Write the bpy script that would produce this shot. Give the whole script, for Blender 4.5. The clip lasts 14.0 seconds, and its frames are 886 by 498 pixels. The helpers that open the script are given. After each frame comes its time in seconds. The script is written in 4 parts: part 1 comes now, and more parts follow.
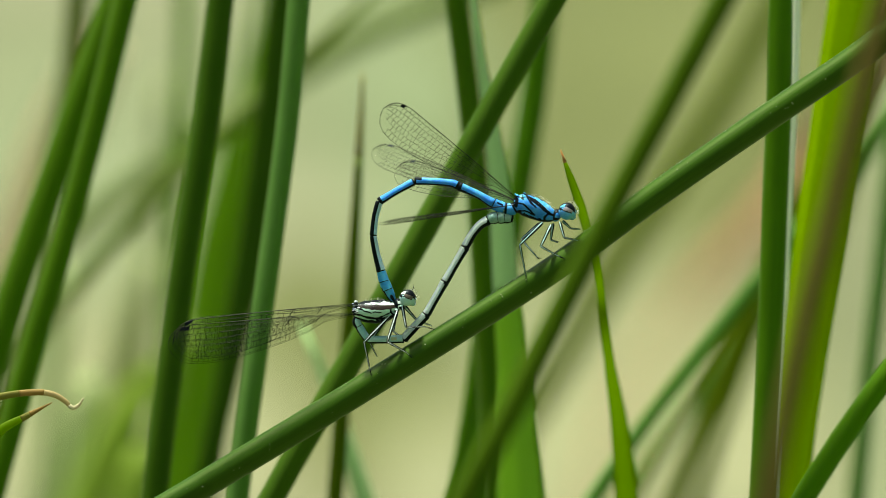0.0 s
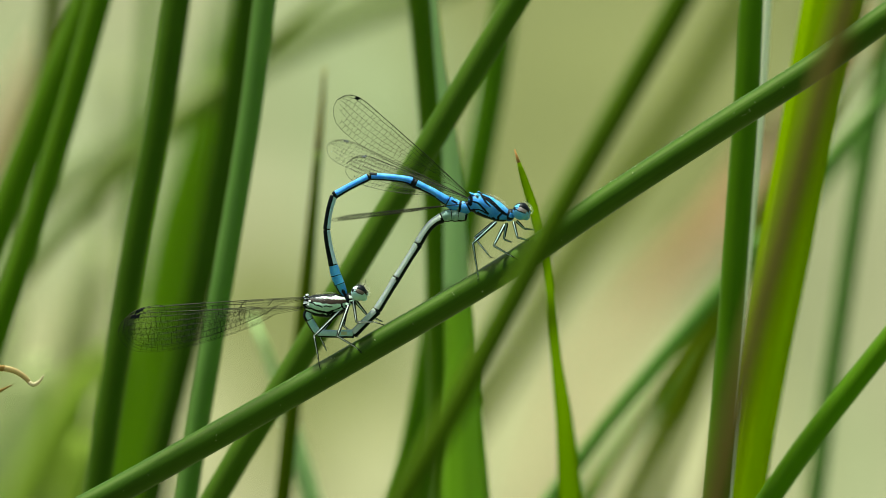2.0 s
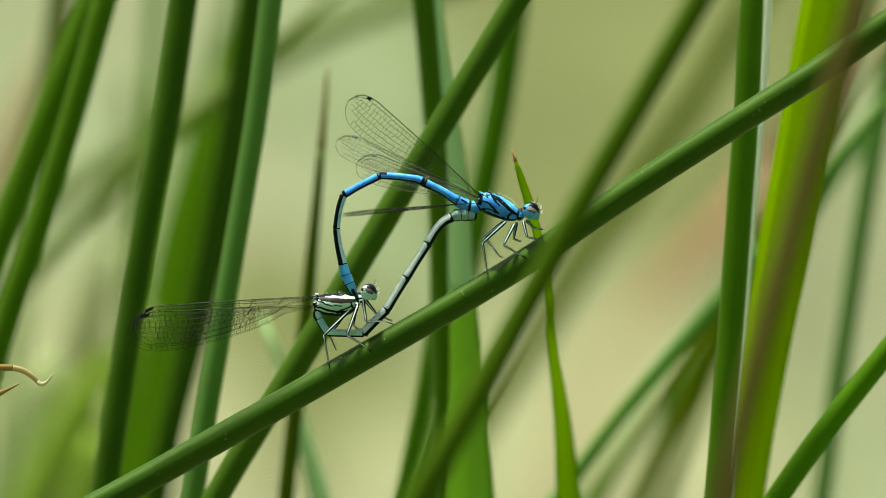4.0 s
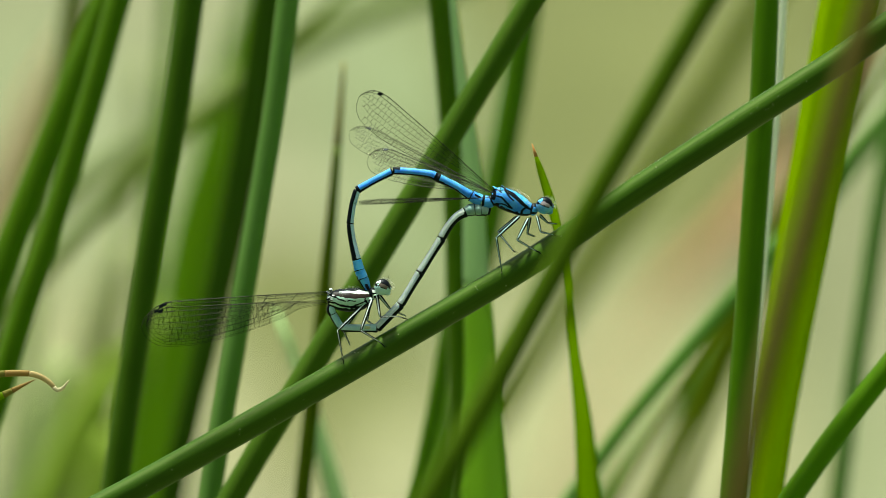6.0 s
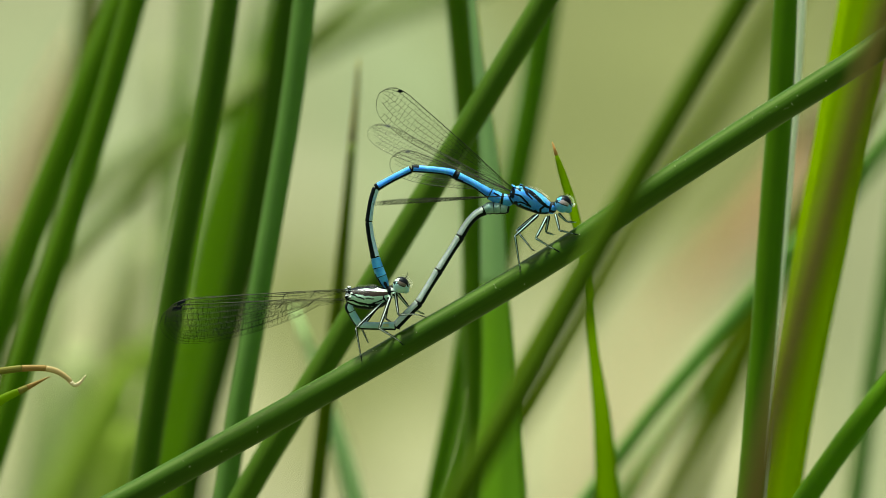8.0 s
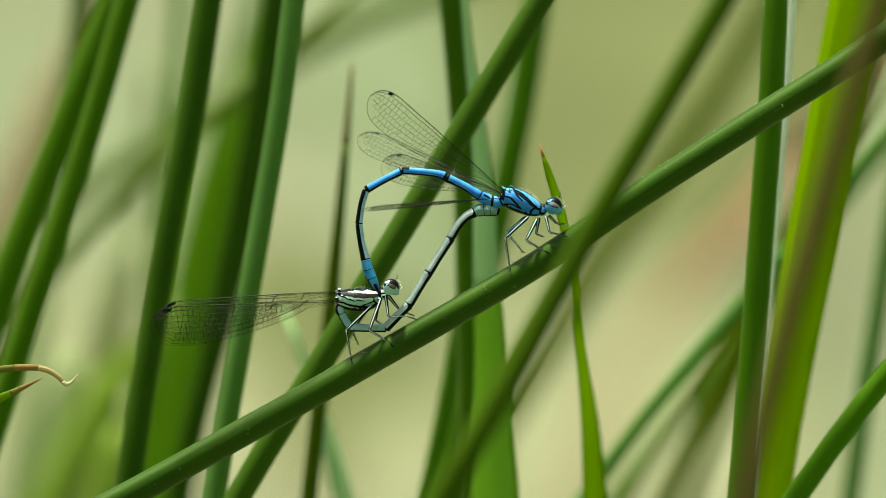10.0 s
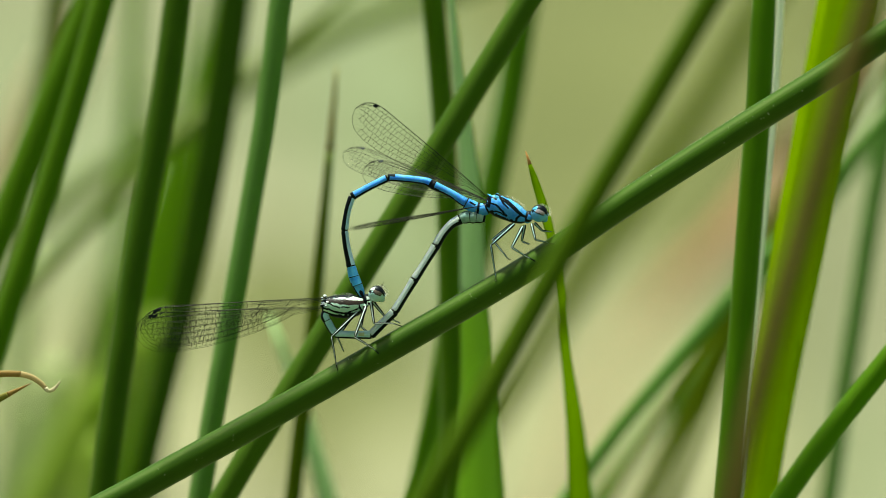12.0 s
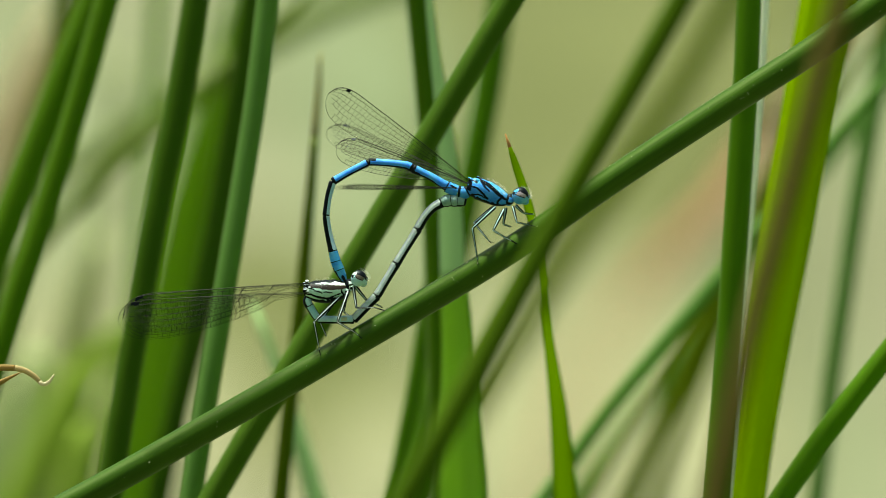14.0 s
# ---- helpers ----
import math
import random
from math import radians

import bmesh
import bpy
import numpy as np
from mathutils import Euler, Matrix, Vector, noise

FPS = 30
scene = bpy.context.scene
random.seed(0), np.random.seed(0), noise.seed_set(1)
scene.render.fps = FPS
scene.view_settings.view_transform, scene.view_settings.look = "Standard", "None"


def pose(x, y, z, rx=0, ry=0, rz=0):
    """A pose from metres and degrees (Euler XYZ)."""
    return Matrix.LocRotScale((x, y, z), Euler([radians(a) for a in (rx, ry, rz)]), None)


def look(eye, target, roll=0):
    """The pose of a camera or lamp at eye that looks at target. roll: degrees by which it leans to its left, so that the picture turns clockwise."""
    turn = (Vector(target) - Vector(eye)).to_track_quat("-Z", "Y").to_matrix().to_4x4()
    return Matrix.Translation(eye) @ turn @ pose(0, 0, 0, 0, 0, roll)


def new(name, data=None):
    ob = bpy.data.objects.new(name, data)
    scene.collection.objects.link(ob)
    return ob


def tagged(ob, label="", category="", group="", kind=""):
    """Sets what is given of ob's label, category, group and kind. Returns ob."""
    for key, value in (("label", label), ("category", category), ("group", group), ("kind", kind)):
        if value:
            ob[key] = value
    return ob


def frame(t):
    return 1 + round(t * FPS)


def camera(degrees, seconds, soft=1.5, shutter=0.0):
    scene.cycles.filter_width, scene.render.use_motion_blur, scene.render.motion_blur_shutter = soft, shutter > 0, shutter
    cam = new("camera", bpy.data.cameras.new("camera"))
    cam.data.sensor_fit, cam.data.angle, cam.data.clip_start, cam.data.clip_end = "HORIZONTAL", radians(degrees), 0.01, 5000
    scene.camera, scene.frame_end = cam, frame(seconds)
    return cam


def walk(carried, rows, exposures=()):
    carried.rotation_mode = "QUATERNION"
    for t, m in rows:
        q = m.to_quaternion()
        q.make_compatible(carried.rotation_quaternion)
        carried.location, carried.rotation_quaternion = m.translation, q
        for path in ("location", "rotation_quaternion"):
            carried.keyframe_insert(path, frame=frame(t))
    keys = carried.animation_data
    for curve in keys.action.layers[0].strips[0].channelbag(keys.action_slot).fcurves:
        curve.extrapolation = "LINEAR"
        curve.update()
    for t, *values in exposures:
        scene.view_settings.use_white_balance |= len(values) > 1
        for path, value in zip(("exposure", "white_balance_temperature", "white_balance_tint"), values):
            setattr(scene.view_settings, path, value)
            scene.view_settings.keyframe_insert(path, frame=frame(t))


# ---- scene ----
# ------------------------------------------------------------------ camera
RANGE = 1000.0  # millimetres from the lens to the perched pair
TILT = 12.0     # the lens looks down on the pond's edge by this many degrees
VIEW = Matrix.Rotation(radians(-TILT), 4, "X")
ACROSS, AWAY, UP = (VIEW.to_3x3() @ Vector(a) for a in ((1, 0, 0), (0, 1, 0), (0, 0, 1)))
GROUND = -0.30

cam = camera(5.612, 14.0, soft=0.9)
cam.data.dof.use_dof = True
cam.data.dof.focus_distance = 1.0
cam.data.dof.aperture_fstop = 15.0


def held(pan, tilt, roll):
    """The hand-held lens, turned by so many degrees to its left, upwards, and leaning."""
    way = Matrix.Rotation(radians(pan), 3, UP) @ Matrix.Rotation(radians(tilt), 3, ACROSS) @ AWAY
    eye = -AWAY * RANGE * 0.001
    return look(eye, eye + way, roll)


walk(cam, [
    (0, held(0.2763, 0.0137, -1.89)),
    (0.1, held(0.1003, 0.0130, -1.82)),
    (0.2, held(0.0085, 0.0120, -1.72)),
    (0.5, held(0.0077, 0.0115, -1.40)),
    (1, held(0.0129, 0.0101, -0.66)),
    (1.5, held(0.0000, 0.0000, 0.00)),
    (2, held(-0.0221, -0.0110, -0.02)),
    (2.5, held(-0.0290, -0.0273, 0.08)),
    (3, held(-0.0096, -0.0109, 0.05)),
    (5.5, held(0.1285, -0.0328, 0.04)),
    (6, held(0.1264, -0.0467, -0.10)),
    (6.5, held(0.1574, -0.0711, 0.10)),
    (7, held(0.2168, -0.0700, 0.10)),
    (7.5, held(0.2342, -0.0657, 0.09)),
    (8, held(0.2442, -0.0590, 0.10)),
    (10.5, held(0.1534, -0.0358, 0.11)),
    (11, held(0.1177, -0.0248, 0.45)),
    (11.5, held(0.1110, -0.0315, 0.20)),
    (12, held(0.0915, -0.0014, 0.30)),
    (12.5, held(0.0916, -0.0159, 0.21)),
    (13, held(0.0990, -0.0559, -0.30)),
    (13.5, held(0.0945, -0.0955, -0.39)),
    (13.7, held(0.1130, -0.0945, -0.39)),
    (13.9, held(0.1100, -0.0950, -0.40)),
    (14, held(-0.0247, -0.1052, -0.40)),
], exposures=[(0, 0.80, 7100, -9), (14, 0.80, 7100, -9)])

# ------------------------------------------------------------------ world and sun
SUN_EL, SUN_AZ = 75.0, -36.0  # height, and degrees from straight ahead towards the right
world = bpy.data.worlds.new("sky")
scene.world = world
world.use_nodes = True
sky = world.node_tree.nodes.new("ShaderNodeTexSky")
sky.sky_type, sky.sun_disc = "NISHITA", False
sky.sun_elevation, sky.sun_rotation = radians(SUN_EL), radians(SUN_AZ)
sky.air_density, sky.dust_density, sky.ozone_density = 0.8, 6.0, 0.4
back = world.node_tree.nodes["Background"]
back.inputs["Strength"].default_value = 0.065
world.node_tree.links.new(sky.outputs[0], back.inputs[0])
sun = new("sun", bpy.data.lights.new("sun", "SUN"))
sun.data.energy, sun.data.angle, sun.data.color = 5.0, radians(5.0), (1.0, 0.94, 0.82)
toward = Vector((math.sin(radians(SUN_AZ)) * math.cos(radians(SUN_EL)),
                 math.cos(radians(SUN_AZ)) * math.cos(radians(SUN_EL)), math.sin(radians(SUN_EL))))
sun.matrix_world = look(toward * 5, (0, 0, 0))


# ------------------------------------------------------------------ materials
def shader(name):
    m = bpy.data.materials.new(name)
    m.use_nodes = True
    t = m.node_tree
    return m, t, t.nodes["Principled BSDF"]


def add(t, kind, **values):
    n = t.nodes.new(kind)
    for key, value in values.items():
        n.inputs[key.replace("_", " ")].default_value = value
    return n


def ramp(t, source, stops):
    n = t.nodes.new("ShaderNodeValToRGB")
    e = n.color_ramp.elements
    while len(e) < len(stops):
        e.new(0.5)
    for spot, (at_, colour) in zip(e, stops):
        spot.position, spot.color = at_, (*colour, 1)
    t.links.new(source, n.inputs[0])
    return n.outputs[0]


def plant(name, dark, light, gloss=0.45, through_light=0.25, tint=None, shine=0.15, bloom=0.0):
    """Green tissue: streaks along the length, blotches, fine ribs, light that shines through."""
    m, t, b = shader(name)
    uv = t.nodes.new("ShaderNodeTexCoord").outputs["UV"]
    long_ = add(t, "ShaderNodeMapping", Scale=(46.0, 0.05, 1.0))
    t.links.new(uv, long_.inputs[0])
    fine = add(t, "ShaderNodeTexNoise", Scale=1.0, Detail=3.0, Roughness=0.6)
    t.links.new(long_.outputs[0], fine.inputs["Vector"])
    wide = add(t, "ShaderNodeMapping", Scale=(2.0, 0.12, 1.0))
    t.links.new(uv, wide.inputs[0])
    blotch = add(t, "ShaderNodeTexNoise", Scale=1.0, Detail=4.0)
    t.links.new(wide.outputs[0], blotch.inputs["Vector"])
    mix = t.nodes.new("ShaderNodeMath")
    mix.operation = "MULTIPLY_ADD"
    mix.inputs[1].default_value = 0.45
    t.links.new(fine.outputs[0], mix.inputs[0])
    half = t.nodes.new("ShaderNodeMath")
    half.operation = "MULTIPLY"
    half.inputs[1].default_value = 0.55
    t.links.new(blotch.outputs[0], half.inputs[0])
    t.links.new(half.outputs[0], mix.inputs[2])
    colour = ramp(t, mix.outputs[0], [(0.3, dark), (0.68, light)])
    t.links.new(colour, b.inputs["Base Color"])
    b.inputs["Roughness"].default_value = gloss
    b.inputs["Specular IOR Level"].default_value = shine
    b.inputs["Specular Tint"].default_value = (0.86, 1.0, 0.56, 1)
    b.inputs["Sheen Weight"].default_value, b.inputs["Sheen Roughness"].default_value = bloom, 0.35
    b.inputs["Sheen Tint"].default_value = (0.82, 1.0, 0.48, 1)
    bump = add(t, "ShaderNodeBump", Strength=0.35, Distance=0.00006)
    t.links.new(fine.outputs[0], bump.inputs["Height"])
    t.links.new(bump.outputs[0], b.inputs["Normal"])
    if through_light:
        glow = t.nodes.new("ShaderNodeBsdfTranslucent")
        glow.inputs[0].default_value = (*(tint or light), 1)
        blend = add(t, "ShaderNodeMixShader", Fac=min(0.8, through_light * 1.12))
        t.links.new(b.outputs[0], blend.inputs[1])
        t.links.new(glow.outputs[0], blend.inputs[2])
        t.links.new(blend.outputs[0], t.nodes["Material Output"].inputs[0])
    return m


def skin(name, low, high, gloss=0.3, shine=0.5, soft_light=0.0):
    """Insect cuticle: fine mottling and pits."""
    m, t, b = shader(name)
    where = t.nodes.new("ShaderNodeTexCoord").outputs["Object"]
    n = add(t, "ShaderNodeTexNoise", Scale=900.0, Detail=4.0)
    t.links.new(where, n.inputs["Vector"])
    fine = add(t, "ShaderNodeTexNoise", Scale=4500.0, Detail=3.0)
    t.links.new(where, fine.inputs["Vector"])
    sum_ = t.nodes.new("ShaderNodeMath")
    sum_.operation = "MULTIPLY_ADD"
    sum_.inputs[1].default_value = 0.45
    t.links.new(fine.outputs[0], sum_.inputs[0])
    shift = t.nodes.new("ShaderNodeMath")
    shift.operation = "SUBTRACT"
    shift.inputs[1].default_value = 0.22
    t.links.new(n.outputs[0], shift.inputs[0])
    t.links.new(shift.outputs[0], sum_.inputs[2])
    t.links.new(ramp(t, sum_.outputs[0], [(0.3, low), (0.7, high)]), b.inputs["Base Color"])
    b.inputs["Roughness"].default_value = gloss
    b.inputs["Specular IOR Level"].default_value = shine
    b.inputs["Specular Tint"].default_value = (0.55, 0.75, 1.0, 1)
    b.inputs["Subsurface Weight"].default_value = soft_light
    b.inputs["Subsurface Radius"].default_value = (1.0, 1.0, 1.0)
    b.inputs["Subsurface Scale"].default_value = 0.0006
    bump = add(t, "ShaderNodeBump", Strength=0.25, Distance=0.00004)
    t.links.new(n.outputs[0], bump.inputs["Height"])
    t.links.new(bump.outputs[0], b.inputs["Normal"])
    return m


RUSH = plant("rush", (0.017, 0.056, 0.001), (0.038, 0.100, 0.002), 0.36, 0.0, shine=0.42, bloom=0.10)
STEM_FRESH = plant("stem_fresh", (0.062, 0.155, 0.003), (0.099, 0.230, 0.008), 0.4, 0.30, (0.224, 0.460, 0.005), shine=0.35, bloom=0.08)
STEM = plant("stem_green", (0.060, 0.138, 0.003), (0.096, 0.202, 0.008), 0.42, 0.30, (0.224, 0.440, 0.005), shine=0.35, bloom=0.16)
STEM_COOL = plant("stem_cool", (0.046, 0.108, 0.008), (0.078, 0.155, 0.015), 0.42, 0.24, (0.17, 0.33, 0.012), shine=0.3, bloom=0.08)
STEM_DARK = plant("stem_dark", (0.038, 0.095, 0.004), (0.064, 0.142, 0.009), 0.42, 0.26, (0.146, 0.310, 0.005), shine=0.3, bloom=0.14)
STEM_BLUE = plant("stem_bluish", (0.105, 0.235, 0.052), (0.165, 0.32, 0.088), 0.4, 0.3, (0.25, 0.47, 0.12), shine=0.35, bloom=0.12)

STEM_DIM = plant("stem_dim", (0.050, 0.102, 0.004), (0.082, 0.152, 0.008), 0.55, 0.18, (0.19, 0.33, 0.006), shine=0.12)
STEM_DULL = plant("stem_dull", (0.14, 0.20, 0.055), (0.20, 0.27, 0.085), 0.5, 0.36, (0.30, 0.38, 0.11))
STEM_OLIVE = plant("stem_olive", (0.086, 0.132, 0.005), (0.14, 0.20, 0.012), 0.5, 0.42, (0.28, 0.36, 0.004))
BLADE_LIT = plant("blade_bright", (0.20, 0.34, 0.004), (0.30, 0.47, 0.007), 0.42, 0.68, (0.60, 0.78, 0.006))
BLADE_FRESH = plant("blade_fresh", (0.13, 0.23, 0.012), (0.19, 0.31, 0.024), 0.42, 0.5, (0.40, 0.56, 0.03))
BLADE_OLIVE = plant("blade_olive", (0.13, 0.225, 0.010), (0.19, 0.31, 0.022), 0.45, 0.52, (0.32, 0.47, 0.02))
RIM_PALE = plant("rim_pale", (0.84, 0.92, 0.84), (0.92, 0.97, 0.92), 0.3, 0.45, shine=0.8, bloom=0.5)
BLADE_MID = plant("blade_mid", (0.26, 0.44, 0.10), (0.37, 0.57, 0.15), 0.45, 0.62, (0.55, 0.81, 0.15))
BLADE_GLOW = plant("blade_glowing", (0.155, 0.28, 0.035), (0.23, 0.37, 0.062), 0.45, 0.58, (0.40, 0.61, 0.075))
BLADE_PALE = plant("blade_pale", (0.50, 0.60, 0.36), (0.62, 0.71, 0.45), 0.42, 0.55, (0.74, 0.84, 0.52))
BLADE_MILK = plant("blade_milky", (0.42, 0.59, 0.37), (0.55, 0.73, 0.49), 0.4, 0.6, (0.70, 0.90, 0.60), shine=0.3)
DRY_RED = plant("dry_reddish", (0.15, 0.12, 0.035), (0.22, 0.18, 0.06), 0.7, 0.4)
DRY_TAN = plant("dry_tan", (0.44, 0.32, 0.15), (0.66, 0.54, 0.33), 0.5, 0.3, shine=0.3)
DRY_RUST = plant("dry_rust", (0.26, 0.15, 0.05), (0.42, 0.28, 0.11), 0.5, 0.3, shine=0.3)
LEAF_AGED = plant("leaf_aged", (0.19, 0.19, 0.05), (0.30, 0.28, 0.08), 0.5, 0.35)
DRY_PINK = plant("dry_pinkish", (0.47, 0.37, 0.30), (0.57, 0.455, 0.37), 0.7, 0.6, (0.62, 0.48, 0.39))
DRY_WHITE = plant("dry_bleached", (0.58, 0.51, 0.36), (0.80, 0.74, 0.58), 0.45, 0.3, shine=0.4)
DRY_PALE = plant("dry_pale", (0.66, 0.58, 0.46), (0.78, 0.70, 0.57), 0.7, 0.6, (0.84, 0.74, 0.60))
TIP_RED = plant("leaf_tip_red", (0.58, 0.34, 0.20), (0.70, 0.48, 0.30), 0.5, 0.7)

DUST = skin("dust", (0.42, 0.46, 0.30), (0.66, 0.68, 0.50), 0.8)

BLUE = skin("cuticle_blue", (0.03, 0.23, 0.93), (0.10, 0.42, 0.99), 0.45, shine=0.4, soft_light=0.4)
BLACK = skin("cuticle_black", (0.002, 0.003, 0.005), (0.007, 0.009, 0.014), 0.4, shine=0.12)
GREEN = skin("cuticle_pale_green", (0.44, 0.68, 0.66), (0.62, 0.84, 0.80), 0.45, shine=0.3, soft_light=0.3)
BROWN = skin("cuticle_dark_brown", (0.018, 0.012, 0.010), (0.045, 0.030, 0.022), 0.4, shine=0.3)
GREY_DIM = skin("cuticle_dim_grey", (0.20, 0.36, 0.38), (0.36, 0.52, 0.52), 0.4, soft_light=0.4)
GREY = skin("cuticle_grey_blue", (0.52, 0.62, 0.76), (0.74, 0.82, 0.92), 0.38, soft_light=0.5)
TEAL = skin("cuticle_teal", (0.34, 0.64, 0.82), (0.58, 0.82, 0.92), 0.35, soft_light=0.4)
STRAW = skin("cuticle_straw", (0.50, 0.56, 0.34), (0.66, 0.70, 0.5), 0.35, soft_light=0.4)
EYE_RED = skin("eye_pinkish", (0.28, 0.24, 0.32), (0.42, 0.36, 0.44), 0.3)
EYE_BROWN = skin("eye_brown", (0.10, 0.075, 0.07), (0.2, 0.16, 0.15), 0.3)
FACE_BLUE = skin("cuticle_face_blue", (0.07, 0.34, 0.90), (0.20, 0.54, 0.98), 0.4, soft_light=0.3)
CYAN = skin("cuticle_cyan", (0.05, 0.33, 0.98), (0.13, 0.50, 1.0), 0.45, shine=0.35, soft_light=0.9)
WHITE = skin("cuticle_whitish", (0.54, 0.72, 0.74), (0.76, 0.88, 0.88), 0.45, shine=0.3, soft_light=0.3)
FACE_PALE = skin("cuticle_face_pale", (0.40, 0.66, 0.80), (0.60, 0.82, 0.90), 0.4, soft_light=0.3)
HAIR = skin("hair_pale", (0.7, 0.7, 0.66), (0.85, 0.85, 0.8), 0.4, shine=0.8)


def membrane_material():
    """Clear wing film: nearly all light passes, a faint sheen and a trace of smoke stay."""
    m, t, b = shader("wing_membrane")
    b.inputs["Base Color"].default_value = (0.10, 0.12, 0.10, 1)
    b.inputs["Roughness"].default_value = 0.3
    b.inputs["Specular IOR Level"].default_value = 0.3
    clear = t.nodes.new("ShaderNodeBsdfTransparent")
    clear.inputs[0].default_value = (0.965, 0.972, 0.96, 1)
    where = t.nodes.new("ShaderNodeTexCoord").outputs["Object"]
    n = add(t, "ShaderNodeTexNoise", Scale=300.0, Detail=3.0)
    t.links.new(where, n.inputs["Vector"])
    amount = t.nodes.new("ShaderNodeMapRange")
    amount.inputs["To Min"].default_value, amount.inputs["To Max"].default_value = 0.018, 0.03
    t.links.new(n.outputs[0], amount.inputs[0])
    blend = t.nodes.new("ShaderNodeMixShader")
    t.links.new(amount.outputs[0], blend.inputs[0])
    t.links.new(clear.outputs[0], blend.inputs[1])
    t.links.new(b.outputs[0], blend.inputs[2])
    t.links.new(blend.outputs[0], t.nodes["Material Output"].inputs[0])
    return m


FILM = membrane_material()
VEIN = skin("wing_vein", (0.008, 0.008, 0.008), (0.03, 0.028, 0.02), 0.5, shine=0.08)


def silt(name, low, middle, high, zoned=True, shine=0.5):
    """Silt and algae at the pond's edge; zoned: darkened out of view under the rushes, to weaken bounced light."""
    m, t, b = shader(name)
    where = t.nodes.new("ShaderNodeTexCoord").outputs["Object"]
    big = add(t, "ShaderNodeTexNoise", Scale=7.0, Detail=3.0, Roughness=0.5)
    t.links.new(where, big.inputs["Vector"])
    small = add(t, "ShaderNodeTexNoise", Scale=90.0, Detail=5.0)
    t.links.new(where, small.inputs["Vector"])
    base = ramp(t, big.outputs[0], [(0.34, low), (0.5, middle), (0.66, high)])
    over = t.nodes.new("ShaderNodeMixRGB")
    over.blend_type = "OVERLAY"
    over.inputs[0].default_value = 0.35
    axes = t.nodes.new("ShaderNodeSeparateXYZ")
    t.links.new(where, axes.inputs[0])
    dim_edge = t.nodes.new("ShaderNodeMath")
    dim_edge.operation = "MULTIPLY_ADD"
    dim_edge.inputs[1].default_value = 0.5
    t.links.new(big.outputs[0], dim_edge.inputs[0])
    t.links.new(axes.outputs[1], dim_edge.inputs[2])
    past_dim = t.nodes.new("ShaderNodeMapRange")
    past_dim.inputs["From Min"].default_value, past_dim.inputs["From Max"].default_value = 0.8, 1.2
    t.links.new(dim_edge.outputs[0], past_dim.inputs[0])
    # near ground dimmed in its colour, so less light bounces onto the plants
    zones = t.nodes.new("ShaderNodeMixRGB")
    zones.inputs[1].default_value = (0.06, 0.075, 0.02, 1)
    t.links.new(past_dim.outputs[0], zones.inputs[0])
    drift = add(t, "ShaderNodeMapping", Scale=(9.0, 2.2, 1.0), Rotation=(0, 0, 0.5))
    t.links.new(where, drift.inputs[0])
    patch = add(t, "ShaderNodeTexNoise", Scale=1.0, Detail=2.0, Roughness=0.45)
    t.links.new(drift.outputs[0], patch.inputs["Vector"])
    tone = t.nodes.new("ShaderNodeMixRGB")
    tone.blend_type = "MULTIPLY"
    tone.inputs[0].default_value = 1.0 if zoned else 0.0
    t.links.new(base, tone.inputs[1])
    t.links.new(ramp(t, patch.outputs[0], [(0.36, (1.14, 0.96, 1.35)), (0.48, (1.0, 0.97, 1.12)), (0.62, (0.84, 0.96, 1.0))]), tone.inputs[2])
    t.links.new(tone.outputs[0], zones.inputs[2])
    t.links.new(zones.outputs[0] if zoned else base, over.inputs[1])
    t.links.new(small.outputs[0], over.inputs[2])
    t.links.new(over.outputs[0], b.inputs["Base Color"])
    b.inputs["Roughness"].default_value = 0.7
    b.inputs["Specular IOR Level"].default_value = shine
    bump = add(t, "ShaderNodeBump", Strength=0.6, Distance=0.004)
    t.links.new(small.outputs[0], bump.inputs["Height"])
    t.links.new(bump.outputs[0], b.inputs["Normal"])
    return m


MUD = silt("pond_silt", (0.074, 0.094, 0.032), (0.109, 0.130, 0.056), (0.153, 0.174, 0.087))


# ------------------------------------------------------------------ shaping
def spot(p):
    """World place of (across, up, away) in millimetres: across and up as they stand on the plane of the pair, away behind it."""
    u, w, v = p
    s = (RANGE + v) / RANGE
    return VIEW @ (Vector((u * s, v, w * s)) * 0.001)


def mesh_object(name, bm, materials, origin=(0, 0, 0), parent=None, label="", smooth=True):
    """bm, given in world space, as one object with its origin there; under a parent the origin is taken in the parent's space."""
    origin = Vector(origin)
    bmesh.ops.translate(bm, verts=bm.verts, vec=-origin)
    data = bpy.data.meshes.new(name)
    bm.to_mesh(data)
    bm.free()
    for m in materials:
        data.materials.append(m)
    if smooth:
        data.polygons.foreach_set("use_smooth", [True] * len(data.polygons))
    ob = new(name, data)
    ob.location = origin
    if parent:
        ob.parent = parent
        up = parent
        while up:
            ob.location = ob.location - up.location
            up = up.parent
    if label:
        ob["label"] = label
    return ob


def along(table, s):
    for (a, x), (b, y) in zip(table, table[1:]):
        if s <= b:
            f = (s - a) / (b - a)
            return x + (y - x) * f
    return table[-1][1]


